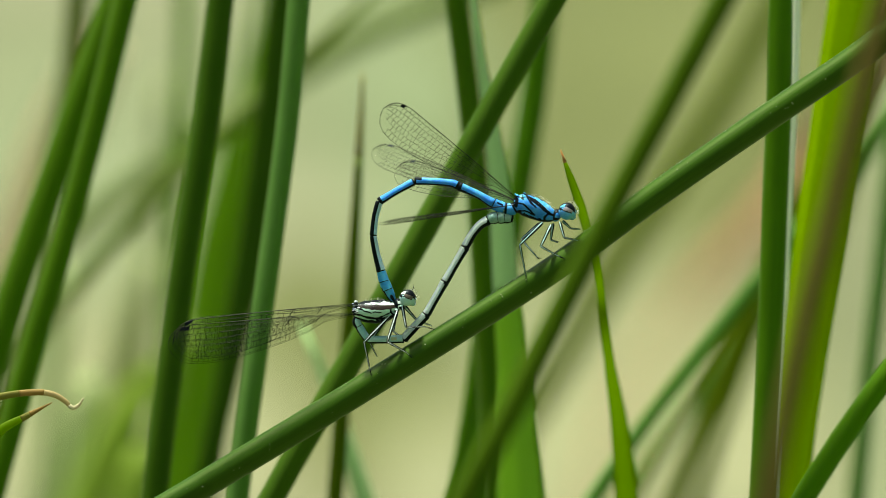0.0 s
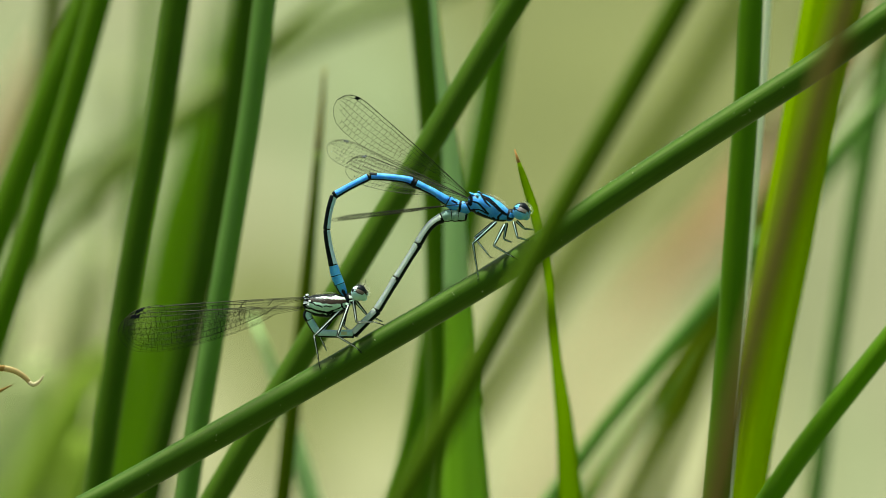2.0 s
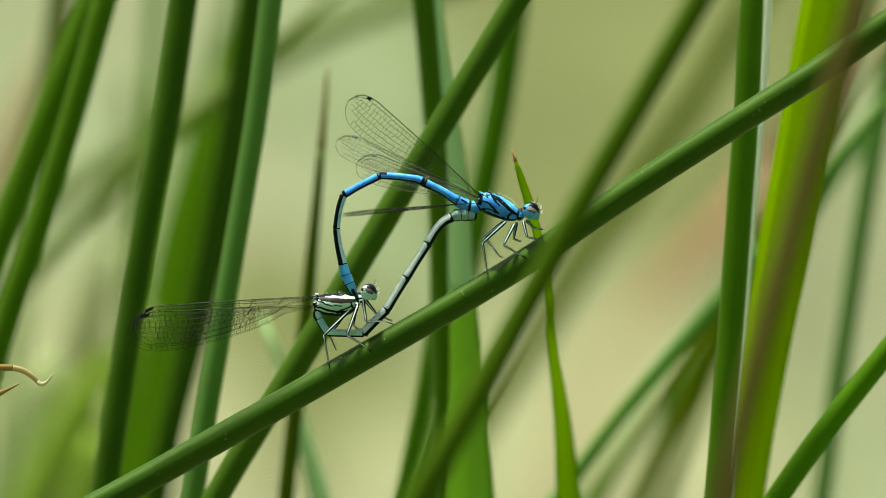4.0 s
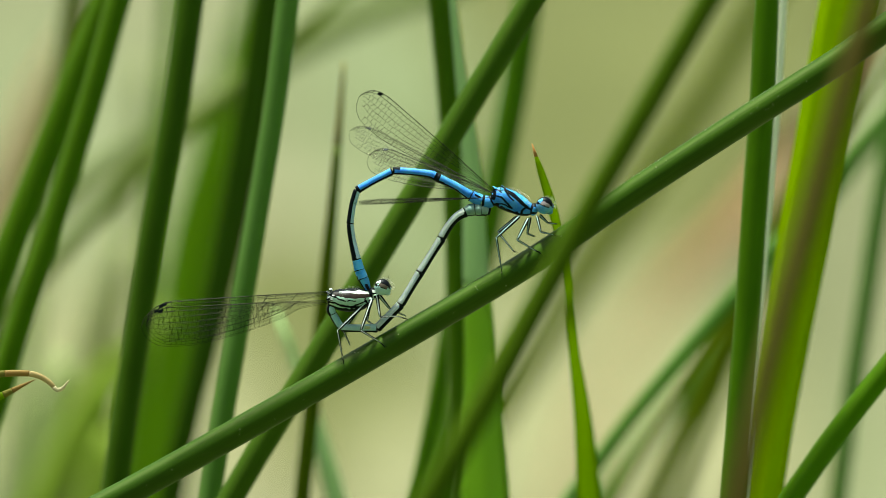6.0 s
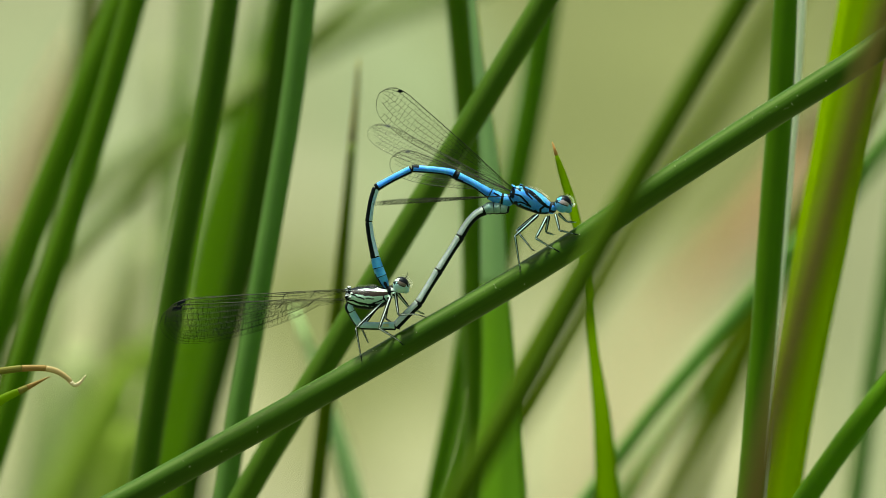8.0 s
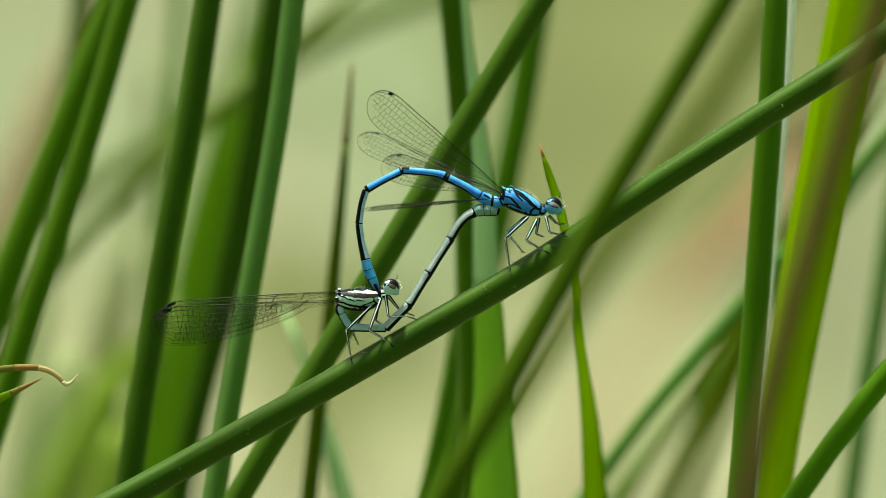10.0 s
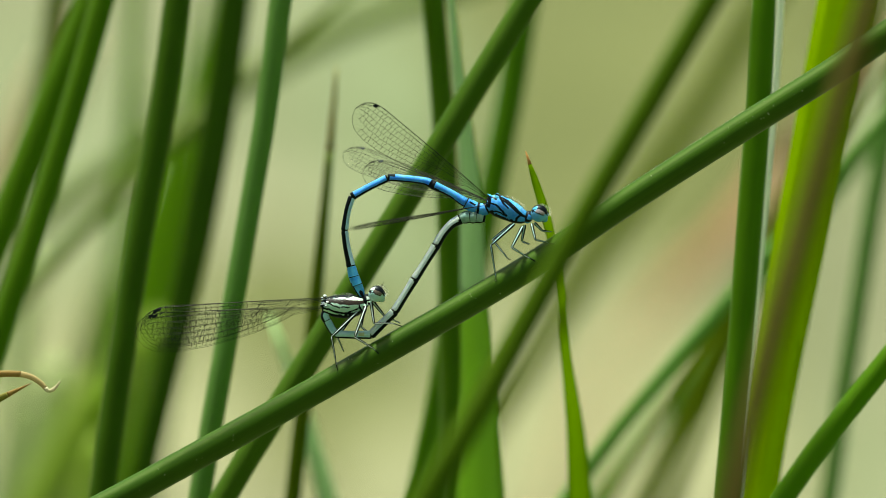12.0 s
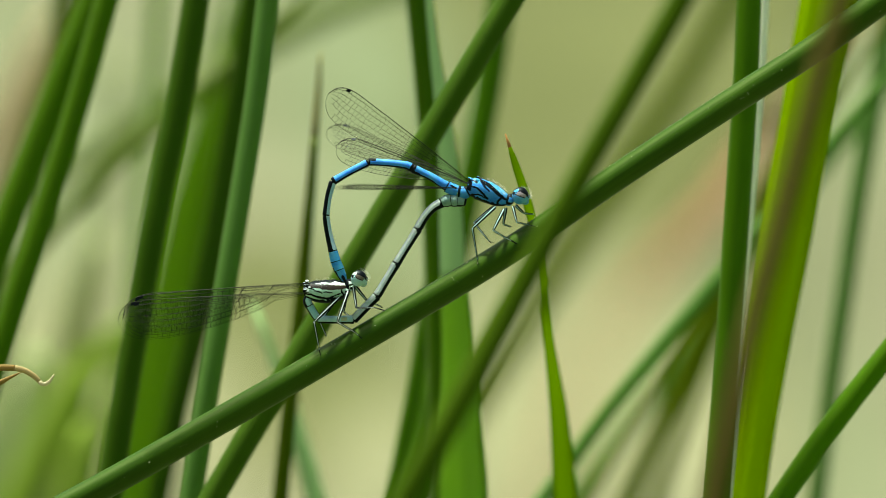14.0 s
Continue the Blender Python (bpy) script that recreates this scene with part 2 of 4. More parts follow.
def smooth_path(points, count):
    """count evenly spaced places along a soft curve through the points."""
    p = [Vector(q) for q in points]
    n = len(p)
    k = [0.0]
    for i in range(1, n):
        k.append(k[-1] + max((p[i] - p[i - 1]).length, 1e-7))
    way = []
    for i in range(n):
        lo, hi = max(i - 1, 0), min(i + 1, n - 1)
        way.append((p[hi] - p[lo]) / (k[hi] - k[lo]))
    out, j = [], 0
    for i in range(count):
        x = k[-1] * i / (count - 1)
        while j < n - 2 and x > k[j + 1]:
            j += 1
        h = k[j + 1] - k[j]
        f = min(1.0, (x - k[j]) / h)
        out.append((2 * f ** 3 - 3 * f * f + 1) * p[j] + (f ** 3 - 2 * f * f + f) * h * way[j]
                   + (3 * f * f - 2 * f ** 3) * p[j + 1] + (f ** 3 - f * f) * h * way[j + 1])
    return out


def tube(bm, path, radii, sides=12, paint=None, side=None, deep=1.0, close=True, turn=1.0):
    """A tube along the path. paint(s, angle) picks a material slot, angle in degrees from the outer side; deep: depth over height."""
    uv = bm.loops.layers.uv.verify()
    side = (side or AWAY).normalized()
    rings, run, n = [], 0.0, len(path)
    for i, c in enumerate(path):
        t = (path[min(i + 1, n - 1)] - path[max(i - 1, 0)]).normalized()
        b = (side - t * side.dot(t)).normalized()
        o = b.cross(t) * turn
        if i:
            run += (c - path[i - 1]).length
        ring = [bm.verts.new(c + radii[i] * (math.cos(a) * o + deep * math.sin(a) * b))
                for a in (2 * math.pi * (j + 0.5) / sides for j in range(sides))]
        rings.append((ring, run))
    for i in range(n - 1):
        for j in range(sides):
            k = (j + 1) % sides
            f = bm.faces.new((rings[i][0][j], rings[i][0][k], rings[i + 1][0][k], rings[i + 1][0][j]))
            for loop, (a, r) in zip(f.loops, ((j, i), (j + 1, i), (j + 1, i + 1), (j, i + 1))):
                loop[uv].uv = (a / sides, rings[r][1] * 1000)
            if paint:
                angle = 360 * (j + 1) / sides
                f.material_index = paint((i + 0.5) / (n - 1), min(angle, 360 - angle))
    if close:
        for ring, flip in ((rings[0][0], 1), (rings[-1][0], 0)):
            f = bm.faces.new(ring[::-1] if flip else ring)
            if paint:
                f.material_index = paint(0.0 if flip else 1.0, 90)
    return bm


def ball(bm, centre, rx, rz, ry, axis=None, paint=None, rings=18, sides=24):
    """A rounded body: rx along axis, rz across it in the picture's plane, ry in depth."""
    axis = (axis or ACROSS).normalized()
    path, radii = [], []
    for i in range(rings + 1):
        a = math.pi * i / rings
        path.append(Vector(centre) - axis * math.cos(a) * rx)
        radii.append(max(math.sin(a), 0.02) * rz)
    return tube(bm, path, radii, sides, paint, deep=ry / rz, turn=-1.0)


def rooted(points, drop=0.62, rise=0.0):
    """The world path of a plant: from its root on the ground up through the points, given from the top down."""
    p = [spot(q) for q in points]
    low = p[-1]
    way = (low - p[-2]).normalized()
    h = low.z - GROUND
    flat = Vector((way.x, way.y, 0)) / max(-way.z, 0.25)
    base = Vector((low.x, low.y, GROUND - 0.012)) + flat * h * drop
    mid = low + way * (h / max(-way.z, 0.25)) * 0.45
    tail = [low.lerp(mid, f).lerp(mid.lerp(base, f), f) for f in (0.25, 0.5, 0.75, 1.0)]
    head = []
    if rise:
        up = (p[0] - p[1]).normalized()
        head = [p[0] + up * rise]
    return (head + p + tail)[::-1]


plants = []


def stem(key, points, low, high, material, label, rise=0.04, sides=14, name="rush_stem", category="rush stem", group="rush stems", rings=70, taper=None, ends=None):
    """A round rush stem, root to tip; low and high: radii in millimetres."""
    path = smooth_path(rooted(points, rise=rise), rings)
    n = len(path)
    radii = []
    total = sum((b - a).length for a, b in zip(path, path[1:]))
    taper = taper or rise * 0.95
    for i in range(n):
        f = i / (n - 1)
        r = low + (high - low) * f
        end = (1 - f) * total / taper
        if end < 1:
            r *= 0.1 + 0.9 * end ** 0.7
        r *= 1 + 0.02 * math.sin(f * 41 + len(plants))
        radii.append(r * 0.001)
    cut = int(n * ends[0]) if ends else n - 1
    ob = mesh_object(name, tube(bmesh.new(), path[:cut + 1], radii[:cut + 1], sides), [material], path[0])
    if ends:
        mesh_object("tip", tube(bmesh.new(), path[cut:], radii[cut:], sides), [ends[1]], path[0], ob, ends[2])
    plants.append((key, ob))
    return tagged(ob, label, category, group)


def blade(key, points, widths, material, label, rise=0.0, name="grass_blade", fold=0.22, facing=0.0, thick=0.28, rings=70, group="grass blades", ends=None):
    """A leaf blade with a folded midrib and real thickness. widths in millimetres, for the points from the top down."""
    src = rooted(points, rise=rise)
    path = smooth_path(src, rings)
    w = list(widths)
    w = ([w[0] * 0.3] if rise else []) + w + [w[-1] * 1.02] * 4
    w = w[::-1]
    gone = [0.0]
    for a, b in zip(src, src[1:]):
        gone.append(gone[-1] + (b - a).length)
    table = [(g / gone[-1], x) for g, x in zip(gone, w)]
    side = Matrix.Rotation(radians(facing), 3, UP) @ AWAY
    n, rows, run = len(path), [], 0.0
    cross = [(-1, 0), (-0.55, 0.5), (-0.08, 1), (0, 1.25), (0.08, 1), (0.55, 0.5), (1, 0), (0.55, -0.5), (0, -0.75), (-0.55, -0.5)]
    for i, c in enumerate(path):
        t = (path[min(i + 1, n - 1)] - path[max(i - 1, 0)]).normalized()
        b = (side - t * side.dot(t)).normalized()
        o = b.cross(t)
        half = 0.0005 * along(table, i / (n - 1))
        half *= 1 + 0.03 * math.sin(run * 160 + len(plants))
        if i:
            run += (c - path[i - 1]).length
        thin = 0.0005 * thick * min(1, half * 1500)
        rows.append(([c + o * a * half + b * (z * thin + fold * half * (1 - abs(a))) for a, z in cross], run))

    def sheet(first, last):
        bm = bmesh.new()
        uv = bm.loops.layers.uv.verify()
        m = len(cross)
        made = [[bm.verts.new(p) for p in rows[i][0]] for i in range(first, last + 1)]
        for i in range(last - first):
            for j in range(m):
                k = (j + 1) % m
                f = bm.faces.new((made[i][j], made[i][k], made[i + 1][k], made[i + 1][j]))
                for loop, (a, r) in zip(f.loops, ((j, i), (k, i), (k, i + 1), (j, i + 1))):
                    loop[uv].uv = ((cross[a][0] + 1) / 2, rows[first + r][1] * 1000)
        bm.faces.new(made[0][::-1])
        bm.faces.new(made[-1])
        return bm

    cut = n - 1
    if ends:
        seam = spot(ends[0])
        cut = min(range(2, n - 2), key=lambda i: (path[i] - seam).length)
    ob = mesh_object(name, sheet(0, cut), [material], path[0])
    if ends:
        mesh_object("tip", sheet(cut, n - 1), [ends[1]], path[0], ob, ends[2])
    plants.append((key, ob))
    return tagged(ob, label, name.replace("_", " "), group)


# ------------------------------------------------------------------ ground
def ground():
    bm = bmesh.new()
    n, rows = 60, []
    steps = [-1500, -200, -30, -8] + [-4 + 8 * i / n for i in range(n + 1)] + [8, 30, 200, 1500]
    for y in steps:
        row = []
        for x in steps:
            near = max(0.0, 1 - max(abs(x), abs(y)) / 5)
            z = GROUND + near * 0.012 * noise.noise(Vector((x * 2.1, y * 2.1, 0.3)))
            row.append(bm.verts.new((x, y + 1, z)))
        rows.append(row)
    for a, b in zip(rows, rows[1:]):
        for j in range(len(steps) - 1):
            bm.faces.new((a[j], a[j + 1], b[j + 1], b[j]))
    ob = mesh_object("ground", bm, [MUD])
    return tagged(ob, "pale olive silt and algae at the pond's edge", "ground", kind="structure")


ground()


def on_ground(u, w):
    """Where the line of sight through (across, up) on the pair's plane meets the silt."""
    eye, way = -AWAY, AWAY + ACROSS * u * 0.001 + UP * w * 0.001
    return eye + way * ((GROUND - eye.z) / way.z)


def mat(u, w, wide, deep, material, label, seed):
    """A thin uneven mat lying on the silt, with a wavy rim."""
    c, rnd = on_ground(u, w), random.Random(seed)
    bm = bmesh.new()
    n, phase = 64, rnd.uniform(0, 6)
    rings = []
    for f, z in ((0.0, 0.010), (0.5, 0.009), (0.85, 0.007), (1.0, -0.006)):
        rings.append([bm.verts.new((c.x + f * wide * q * math.cos(a), c.y + f * deep * q * math.sin(a), GROUND + 0.006 + z + 0.002 * math.sin(5 * a + phase)))
                      for a, q in ((2 * math.pi * i / n, 1 + 0.16 * math.sin(3 * 2 * math.pi * i / n + phase) + 0.09 * math.sin(7 * 2 * math.pi * i / n)) for i in range(n))] if f else [bm.verts.new((c.x, c.y, GROUND + 0.016))])
    for i in range(n):
        j = (i + 1) % n
        bm.faces.new((rings[0][0], rings[1][i], rings[1][j]))
        for a, b in zip(rings[1:], rings[2:]):
            bm.faces.new((a[i], b[i], b[j], a[j]))
    ob = mesh_object("algae_mat", bm, [material], (c.x, c.y, GROUND))
    return tagged(ob, label, "algae mat", "algae mats")


def bank():
    """Unseen green slope, added to block low sky light; it closes the place at the back of the lens and to its sides,
    plain and uneven.
    """
    bm = bmesh.new()
    rows = []
    for j in range(13):
        h = j / 12
        row = []
        for i in range(61):
            a = radians(165 + 210 * i / 60)
            r = 4.2 + 0.9 * h + 0.35 * noise.noise(Vector((math.cos(a) * 4, math.sin(a) * 4, h * 3)))
            top = 3.0 + 0.5 * noise.noise(Vector((math.cos(a) * 3, math.sin(a) * 3, 9)))
            row.append(bm.verts.new((math.cos(a) * r, math.sin(a) * r, GROUND - 0.05 + h * top)))
        rows.append(row)
    for a, b in zip(rows, rows[1:]):
        for i in range(60):
            bm.faces.new((a[i], a[i + 1], b[i + 1], b[i]))
    ob = mesh_object("backdrop", bm, [SCREEN_GREEN])
    return tagged(ob, "plain green slope added out of view to block low sky", "bank", kind="structure")


# green of the added screen: cuts bluish front light, bounces green
SCREEN_GREEN = silt("screen_green", (0.03, 0.07, 0.01), (0.06, 0.12, 0.02), (0.10, 0.18, 0.03), False)
bank()
ALGAE = silt("algae_olive", (0.057, 0.070, 0.016), (0.078, 0.091, 0.025), (0.101, 0.115, 0.037), False, 0.28)
SILT_PALE = silt("silt_pale", (0.122, 0.134, 0.062), (0.150, 0.160, 0.080), (0.180, 0.187, 0.100), False)
mat(19.12, 21.31, 0.070, 0.36, ALGAE, "dark olive algae mat on the silt", 1)
mat(9.12, 6.94, 0.022, 0.10, ALGAE, "small olive algae mat on the silt", 2)
mat(20.38, -15.56, 0.036, 0.10, SILT_PALE, "pale dry crust of silt", 3)
mat(12.25, -21.81, 0.06, 0.13, SILT_PALE, "pale crust of silt behind the rushes", 9)
mat(-19.62, -10.56, 0.026, 0.09, ALGAE, "olive algae mat among the rushes", 7)
mat(-40.0, -20.0, 0.05, 0.12, SILT_PALE, "pale crust of silt at the edge of the rushes", 12)
mat(-9.00, -22.44, 0.03, 0.08, ALGAE, "olive algae mat near the rush bases", 6)

# ------------------------------------------------------------------ plants
perch_points = [(63.50, 34.90, 0), (49.00, 25.15, 0), (41.60, 19.95, 0), (32.25, 14.06, 0), (19.75, 6.00, 0), (7.25, -2.44, 0), (-11.50, -13.38, 0), (-24.00, -20.44, 0), (-36.50, -27.38, 0), (-46.50, -32.75, 0)]
stem("perch", perch_points, 1.62, 1.48, RUSH, "slanting green rush stem with a paired couple of damselflies on it", rise=0.12, sides=28, rings=220)

perch = plants[0][1]
rnd = random.Random(8)
crumb = bmesh.new()
bmesh.ops.create_icosphere(crumb, subdivisions=1, radius=0.00008)
for v in crumb.verts:
    v.co *= rnd.uniform(0.6, 1.3)
crumb_mesh = bpy.data.meshes.new("speck")
crumb.to_mesh(crumb_mesh)
crumb.free()
crumb_mesh.materials.append(DUST)
line = smooth_path([spot(p) for p in perch_points[::-1]], 400)
for _ in range(300):
    i = rnd.randrange(20, 380)
    t = (line[i + 1] - line[i]).normalized()
    o = AWAY.cross(t)
    if o.z < 0:
        o = -o
    a = rnd.choice((rnd.uniform(-0.25, 0.3), rnd.uniform(-0.25, 0.5), rnd.uniform(-0.1, 2.2)))
    bit = new("speck", crumb_mesh)
    bit.parent = perch
    bit.location = line[i] + 0.00153 * (math.cos(a) * o - math.sin(a) * AWAY) - perch.location
    bit.scale = [rnd.uniform(0.3, 0.95)] * 3
    bit.rotation_euler = (rnd.uniform(0, 6), rnd.uniform(0, 6), 0)

stem("A", [(-37.88, 27.56, 45), (-41.38, 15.06, 45), (-45.25, 2.56, 45), (-49.62, -10.56, 45)], 1.7, 1.4, STEM, "dark green rush stem leaning to one side")
stem("A", [(-39.11, 27.56, 62), (-41.58, 21.31, 62), (-44.04, 15.06, 62), (-46.48, 8.81, 62), (-48.98, 2.56, 62), (-51.72, -4.94, 62)], 2.05, 1.9, STEM, "broad dark green rush stem beside a thinner one")
stem("A", [(-42.88, 27.56, 150), (-43.62, 21.31, 150), (-45.12, 15.69, 150), (-47.12, 8.81, 150)], 1.8, 1.4, STEM_OLIVE, "slender olive green rush stem behind others")
stem("B", [(-28.56, 27.56, 36), (-30.44, 15.06, 36), (-32.94, 2.56, 36), (-35.00, -9.94, 36), (-37.00, -22.44, 36)], 1.5, 1.6, STEM_DARK, "upright dark green rush stem", rise=0.05)
blade("C", [(-20.75, 29.44, 95), (-22.88, 15.06, 95), (-25.12, 2.56, 95), (-27.88, -9.94, 95), (-30.88, -22.44, 95)], [3.9, 4.1, 3.7, 3.2, 3.0], STEM_DARK, "broad dark green leaf blade among rushes", rise=0.03)
blade("C", [(-23.69, 26.31, 250), (-24.94, 18.81, 250), (-27.00, 10.06, 250), (-28.62, 2.56, 250), (-30.75, -9.94, 250), (-33.00, -22.44, 250)], [2.0, 4.5, 6.5, 8.4, 9.0, 9.4], BLADE_GLOW, "wide far green leaf blade", rise=0.05)
stem("C", [(-32.00, 28.81, 200), (-32.62, 18.19, 200), (-34.00, 3.81, 200)], 1.2, 1.0, BLADE_GLOW, "thin olive rush stem behind others")
stem("D", [(-19.50, 27.56, 28), (-21.06, 15.06, 28), (-23.12, 2.56, 28), (-25.25, -9.94, 28), (-27.38, -22.44, 28)], 1.25, 1.32, STEM_BLUE, "bluish green upright rush stem")
stem("E", [(-3.06, 27.88, 240), (-14.00, 23.69, 240), (-22.75, 18.81, 240), (-32.75, 12.25, 240), (-42.12, 6.00, 240)], 1.9, 1.7, STEM_DULL, "dull green stem bent low across the others")
stem("E", [(-28.38, 14.31, 135), (-33.69, 9.75, 135), (-38.69, 4.75, 135), (-44.00, -0.88, 135)], 1.15, 1.0, STEM_DULL, "dull green stem fallen across behind the rushes")
STEM_AGED = plant("stem_aged", (0.072, 0.112, 0.005), (0.114, 0.162, 0.010), 0.5, 0.42, (0.20, 0.31, 0.006))
DRY_OLIVE = plant("dry_olive", (0.22, 0.19, 0.035), (0.33, 0.28, 0.06), 0.6, 0.45)
stem("F", [(-12.94, 19.94, 52), (-13.31, 15.06, 52), (-14.38, 2.56, 52), (-15.62, -9.94, 52), (-17.06, -22.44, 52)], 1.15, 0.95, STEM_AGED, "thin dark rush stem with a dry pointed tip", rise=0.0001, taper=0.034, rings=200, ends=(0.965, DRY_OLIVE, "dry brown tip"))
stem("G", [(8.38, 27.56, 22), (4.56, 21.31, 22), (-2.44, 9.75, 22), (-9.62, -2.12, 22), (-15.25, -11.50, 22), (-24.94, -27.31, 22)], 1.55, 1.5, STEM_COOL, "slanting green rush stem crossing behind the pair")
stem("H", [(-2.38, 27.56, 48), (-1.25, 15.06, 48), (-0.56, 2.56, 48), (-0.25, -9.94, 48), (0.06, -22.44, 48)], 1.4, 1.42, STEM, "upright dark green rush stem behind the pair")
blade("I", [(-0.88, 31.31, 34), (0.06, 21.31, 34), (1.50, 8.81, 34), (2.00, -3.69, 34), (2.50, -13.06, 34), (2.88, -27.44, 34)], [0.6, 1.1, 2.1, 3.1, 4.0, 5.6], BLADE_MID, "upright tapering green grass blade", rise=0.05, rings=420, ends=((2.06, -4.94, 34), BLADE_MILK, "pale milky upper part"))
blade("I", [(-0.88, 30.06, 44), (-0.06, 23.81, 44), (0.62, 18.19, 44), (1.38, 6.94, 44)], [0.7, 0.75, 0.5, 0.4], BLADE_LIT, "narrow bright yellow-green blade beside a milky one", rise=0.03)
stem("J", [(7.38, 27.56, 95), (5.50, 15.69, 95), (3.81, 6.94, 95), (1.00, -7.44, 95)], 1.7, 1.7, STEM_FRESH, "upright green rush stem behind a slanting one")
stem("L", [(-0.75, -7.44, 60), (-2.44, -17.44, 60), (-4.50, -27.44, 60)], 1.2, 0.9, STEM_FRESH, "short curved green stem beside a blade", rise=0.02)
blade("K", [(8.38, 10.81, 6), (9.38, 7.69, 7), (10.44, 4.31, 9), (11.50, 0.06, 13), (12.31, -4.94, 19), (13.00, -12.44, 26), (13.94, -19.94, 33), (14.50, -28.06, 38)], [0.1, 0.8, 1.1, 1.0, 1.0, 1.2, 2.0, 2.8], BLADE_FRESH, "narrow bright green grass blade with a reddish tip", ends=((8.69, 9.88, 6.3), TIP_RED, "withered reddish tip"), rings=420, fold=0.35)
stem("M", [(27.38, 27.56, -84), (22.75, 19.44, -84), (16.94, 9.44, -84), (14.25, 4.75, -84), (8.19, -6.50, -84), (3.00, -16.19, -84), (-0.56, -22.44, -84), (-3.50, -27.44, -84)], 1.5, 1.4, STEM_DIM, "slanting moss green stem crossing the perch")
stem("N", [(32.88, 26.31, 260), (26.62, 16.00, 260), (17.88, 2.88, 260), (9.75, -9.94, 260), (1.62, -22.44, 260)], 2.1, 2.0, STEM_OLIVE, "slanting olive green stem over the silt")
stem("P", [(34.25, 27.56, 14), (33.62, 15.06, 14), (32.69, 2.56, 14), (31.81, -9.94, 14), (30.75, -22.44, 14)], 1.7, 1.42, STEM_FRESH, "upright green rush stem with a lit rim", rise=0.012)
# near-white stem close behind the green one, added to draw its lit edge
stem("P", [(36.19, 30.06, 22), (35.50, 17.56, 22), (34.19, 2.56, 22), (33.19, -8.69, 22)], 0.44, 0.46, RIM_PALE, "thin near-white stem added as a green stem's lit rim", rise=0.01)
blade("Q", [(44.12, 31.31, 30), (41.94, 21.31, 30), (40.75, 15.06, 30), (38.50, 2.56, 30), (36.38, -9.94, 30), (34.38, -22.44, 30)], [6.6, 6.2, 6.2, 6.1, 5.1, 4.6], BLADE_LIT, "wide bright yellow-green leaf blade", rise=0.02, fold=0.05)
stem("R", [(45.25, 26.94, -120), (43.38, 20.69, -120), (40.38, 9.75, -120), (37.75, 0.38, -120), (35.06, -9.00, -120), (30.69, -27.44, -120)], 1.3, 1.25, DRY_RED, "reddish brown dry reed stem crossing a leaf blade", name="dead_reed", category="dead reed", group="dead reeds")
stem("S", [(56.62, -1.81, 16), (48.50, -11.94, 16), (43.50, -18.19, 16), (37.56, -26.31, 16)], 1.3, 1.3, STEM_FRESH, "slanting green rush stem near the perch")
stem("T", [(34.12, -1.50, 72), (29.44, -7.00, 72), (22.88, -14.62, 72), (16.00, -23.19, 72)], 1.0, 0.95, STEM_BLUE, "slanting bluish green rush stem over silt")
stem("T", [(32.56, -3.69, 120), (29.50, -10.25, 120), (26.31, -17.12, 120), (21.62, -27.75, 120)], 1.15, 1.1, STEM_OLIVE, "slanting olive green stem beside another")
stem("T", [(33.00, -6.19, 165), (29.88, -12.75, 165), (27.25, -19.94, 165), (24.44, -27.75, 165)], 1.2, 1.1, STEM_OLIVE, "slanting olive stem behind a green one")
stem("T", [(31.62, -4.94, 90), (26.31, -13.06, 90), (21.94, -19.94, 90), (17.25, -27.44, 90)], 0.6, 0.5, STEM_OLIVE, "thin mossy olive stem among slanting ones")
stem("U", [(50.06, 23.81, 110), (46.62, 5.06, 110), (44.75, -7.44, 110), (42.88, -19.94, 110)], 1.3, 1.2, STEM_BLUE, "upright bluish green rush stem near a leaf")
stem("U", [(53.50, 20.69, 150), (48.50, 14.75, 150), (43.50, 8.50, 150), (37.25, 0.69, 150)], 1.3, 1.2, STEM_BLUE, "slanting olive green stem over the silt")
blade("V", [(-20.75, -7.44, 80), (-19.12, -11.81, 80), (-16.81, -18.69, 80), (-14.31, -27.44, 80)], [0.5, 1.1, 1.7, 2.6], BLADE_MILK, "pale bluish green curved grass blade")
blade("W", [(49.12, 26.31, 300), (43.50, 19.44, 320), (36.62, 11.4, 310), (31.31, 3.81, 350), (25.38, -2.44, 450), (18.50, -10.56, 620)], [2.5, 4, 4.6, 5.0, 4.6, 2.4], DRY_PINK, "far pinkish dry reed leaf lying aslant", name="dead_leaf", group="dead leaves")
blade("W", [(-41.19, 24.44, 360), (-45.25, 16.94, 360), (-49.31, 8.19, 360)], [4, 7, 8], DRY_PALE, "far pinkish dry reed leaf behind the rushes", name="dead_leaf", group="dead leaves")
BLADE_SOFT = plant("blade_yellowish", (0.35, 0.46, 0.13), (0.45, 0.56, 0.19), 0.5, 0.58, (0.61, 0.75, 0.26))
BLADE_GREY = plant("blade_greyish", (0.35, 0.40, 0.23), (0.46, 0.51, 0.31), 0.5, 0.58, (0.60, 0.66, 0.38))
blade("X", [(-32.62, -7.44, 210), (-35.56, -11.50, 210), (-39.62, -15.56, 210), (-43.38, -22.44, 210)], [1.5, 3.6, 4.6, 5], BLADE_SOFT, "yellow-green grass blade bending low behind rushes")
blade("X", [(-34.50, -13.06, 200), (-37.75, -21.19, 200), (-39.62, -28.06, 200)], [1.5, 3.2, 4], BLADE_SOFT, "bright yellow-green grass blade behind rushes")
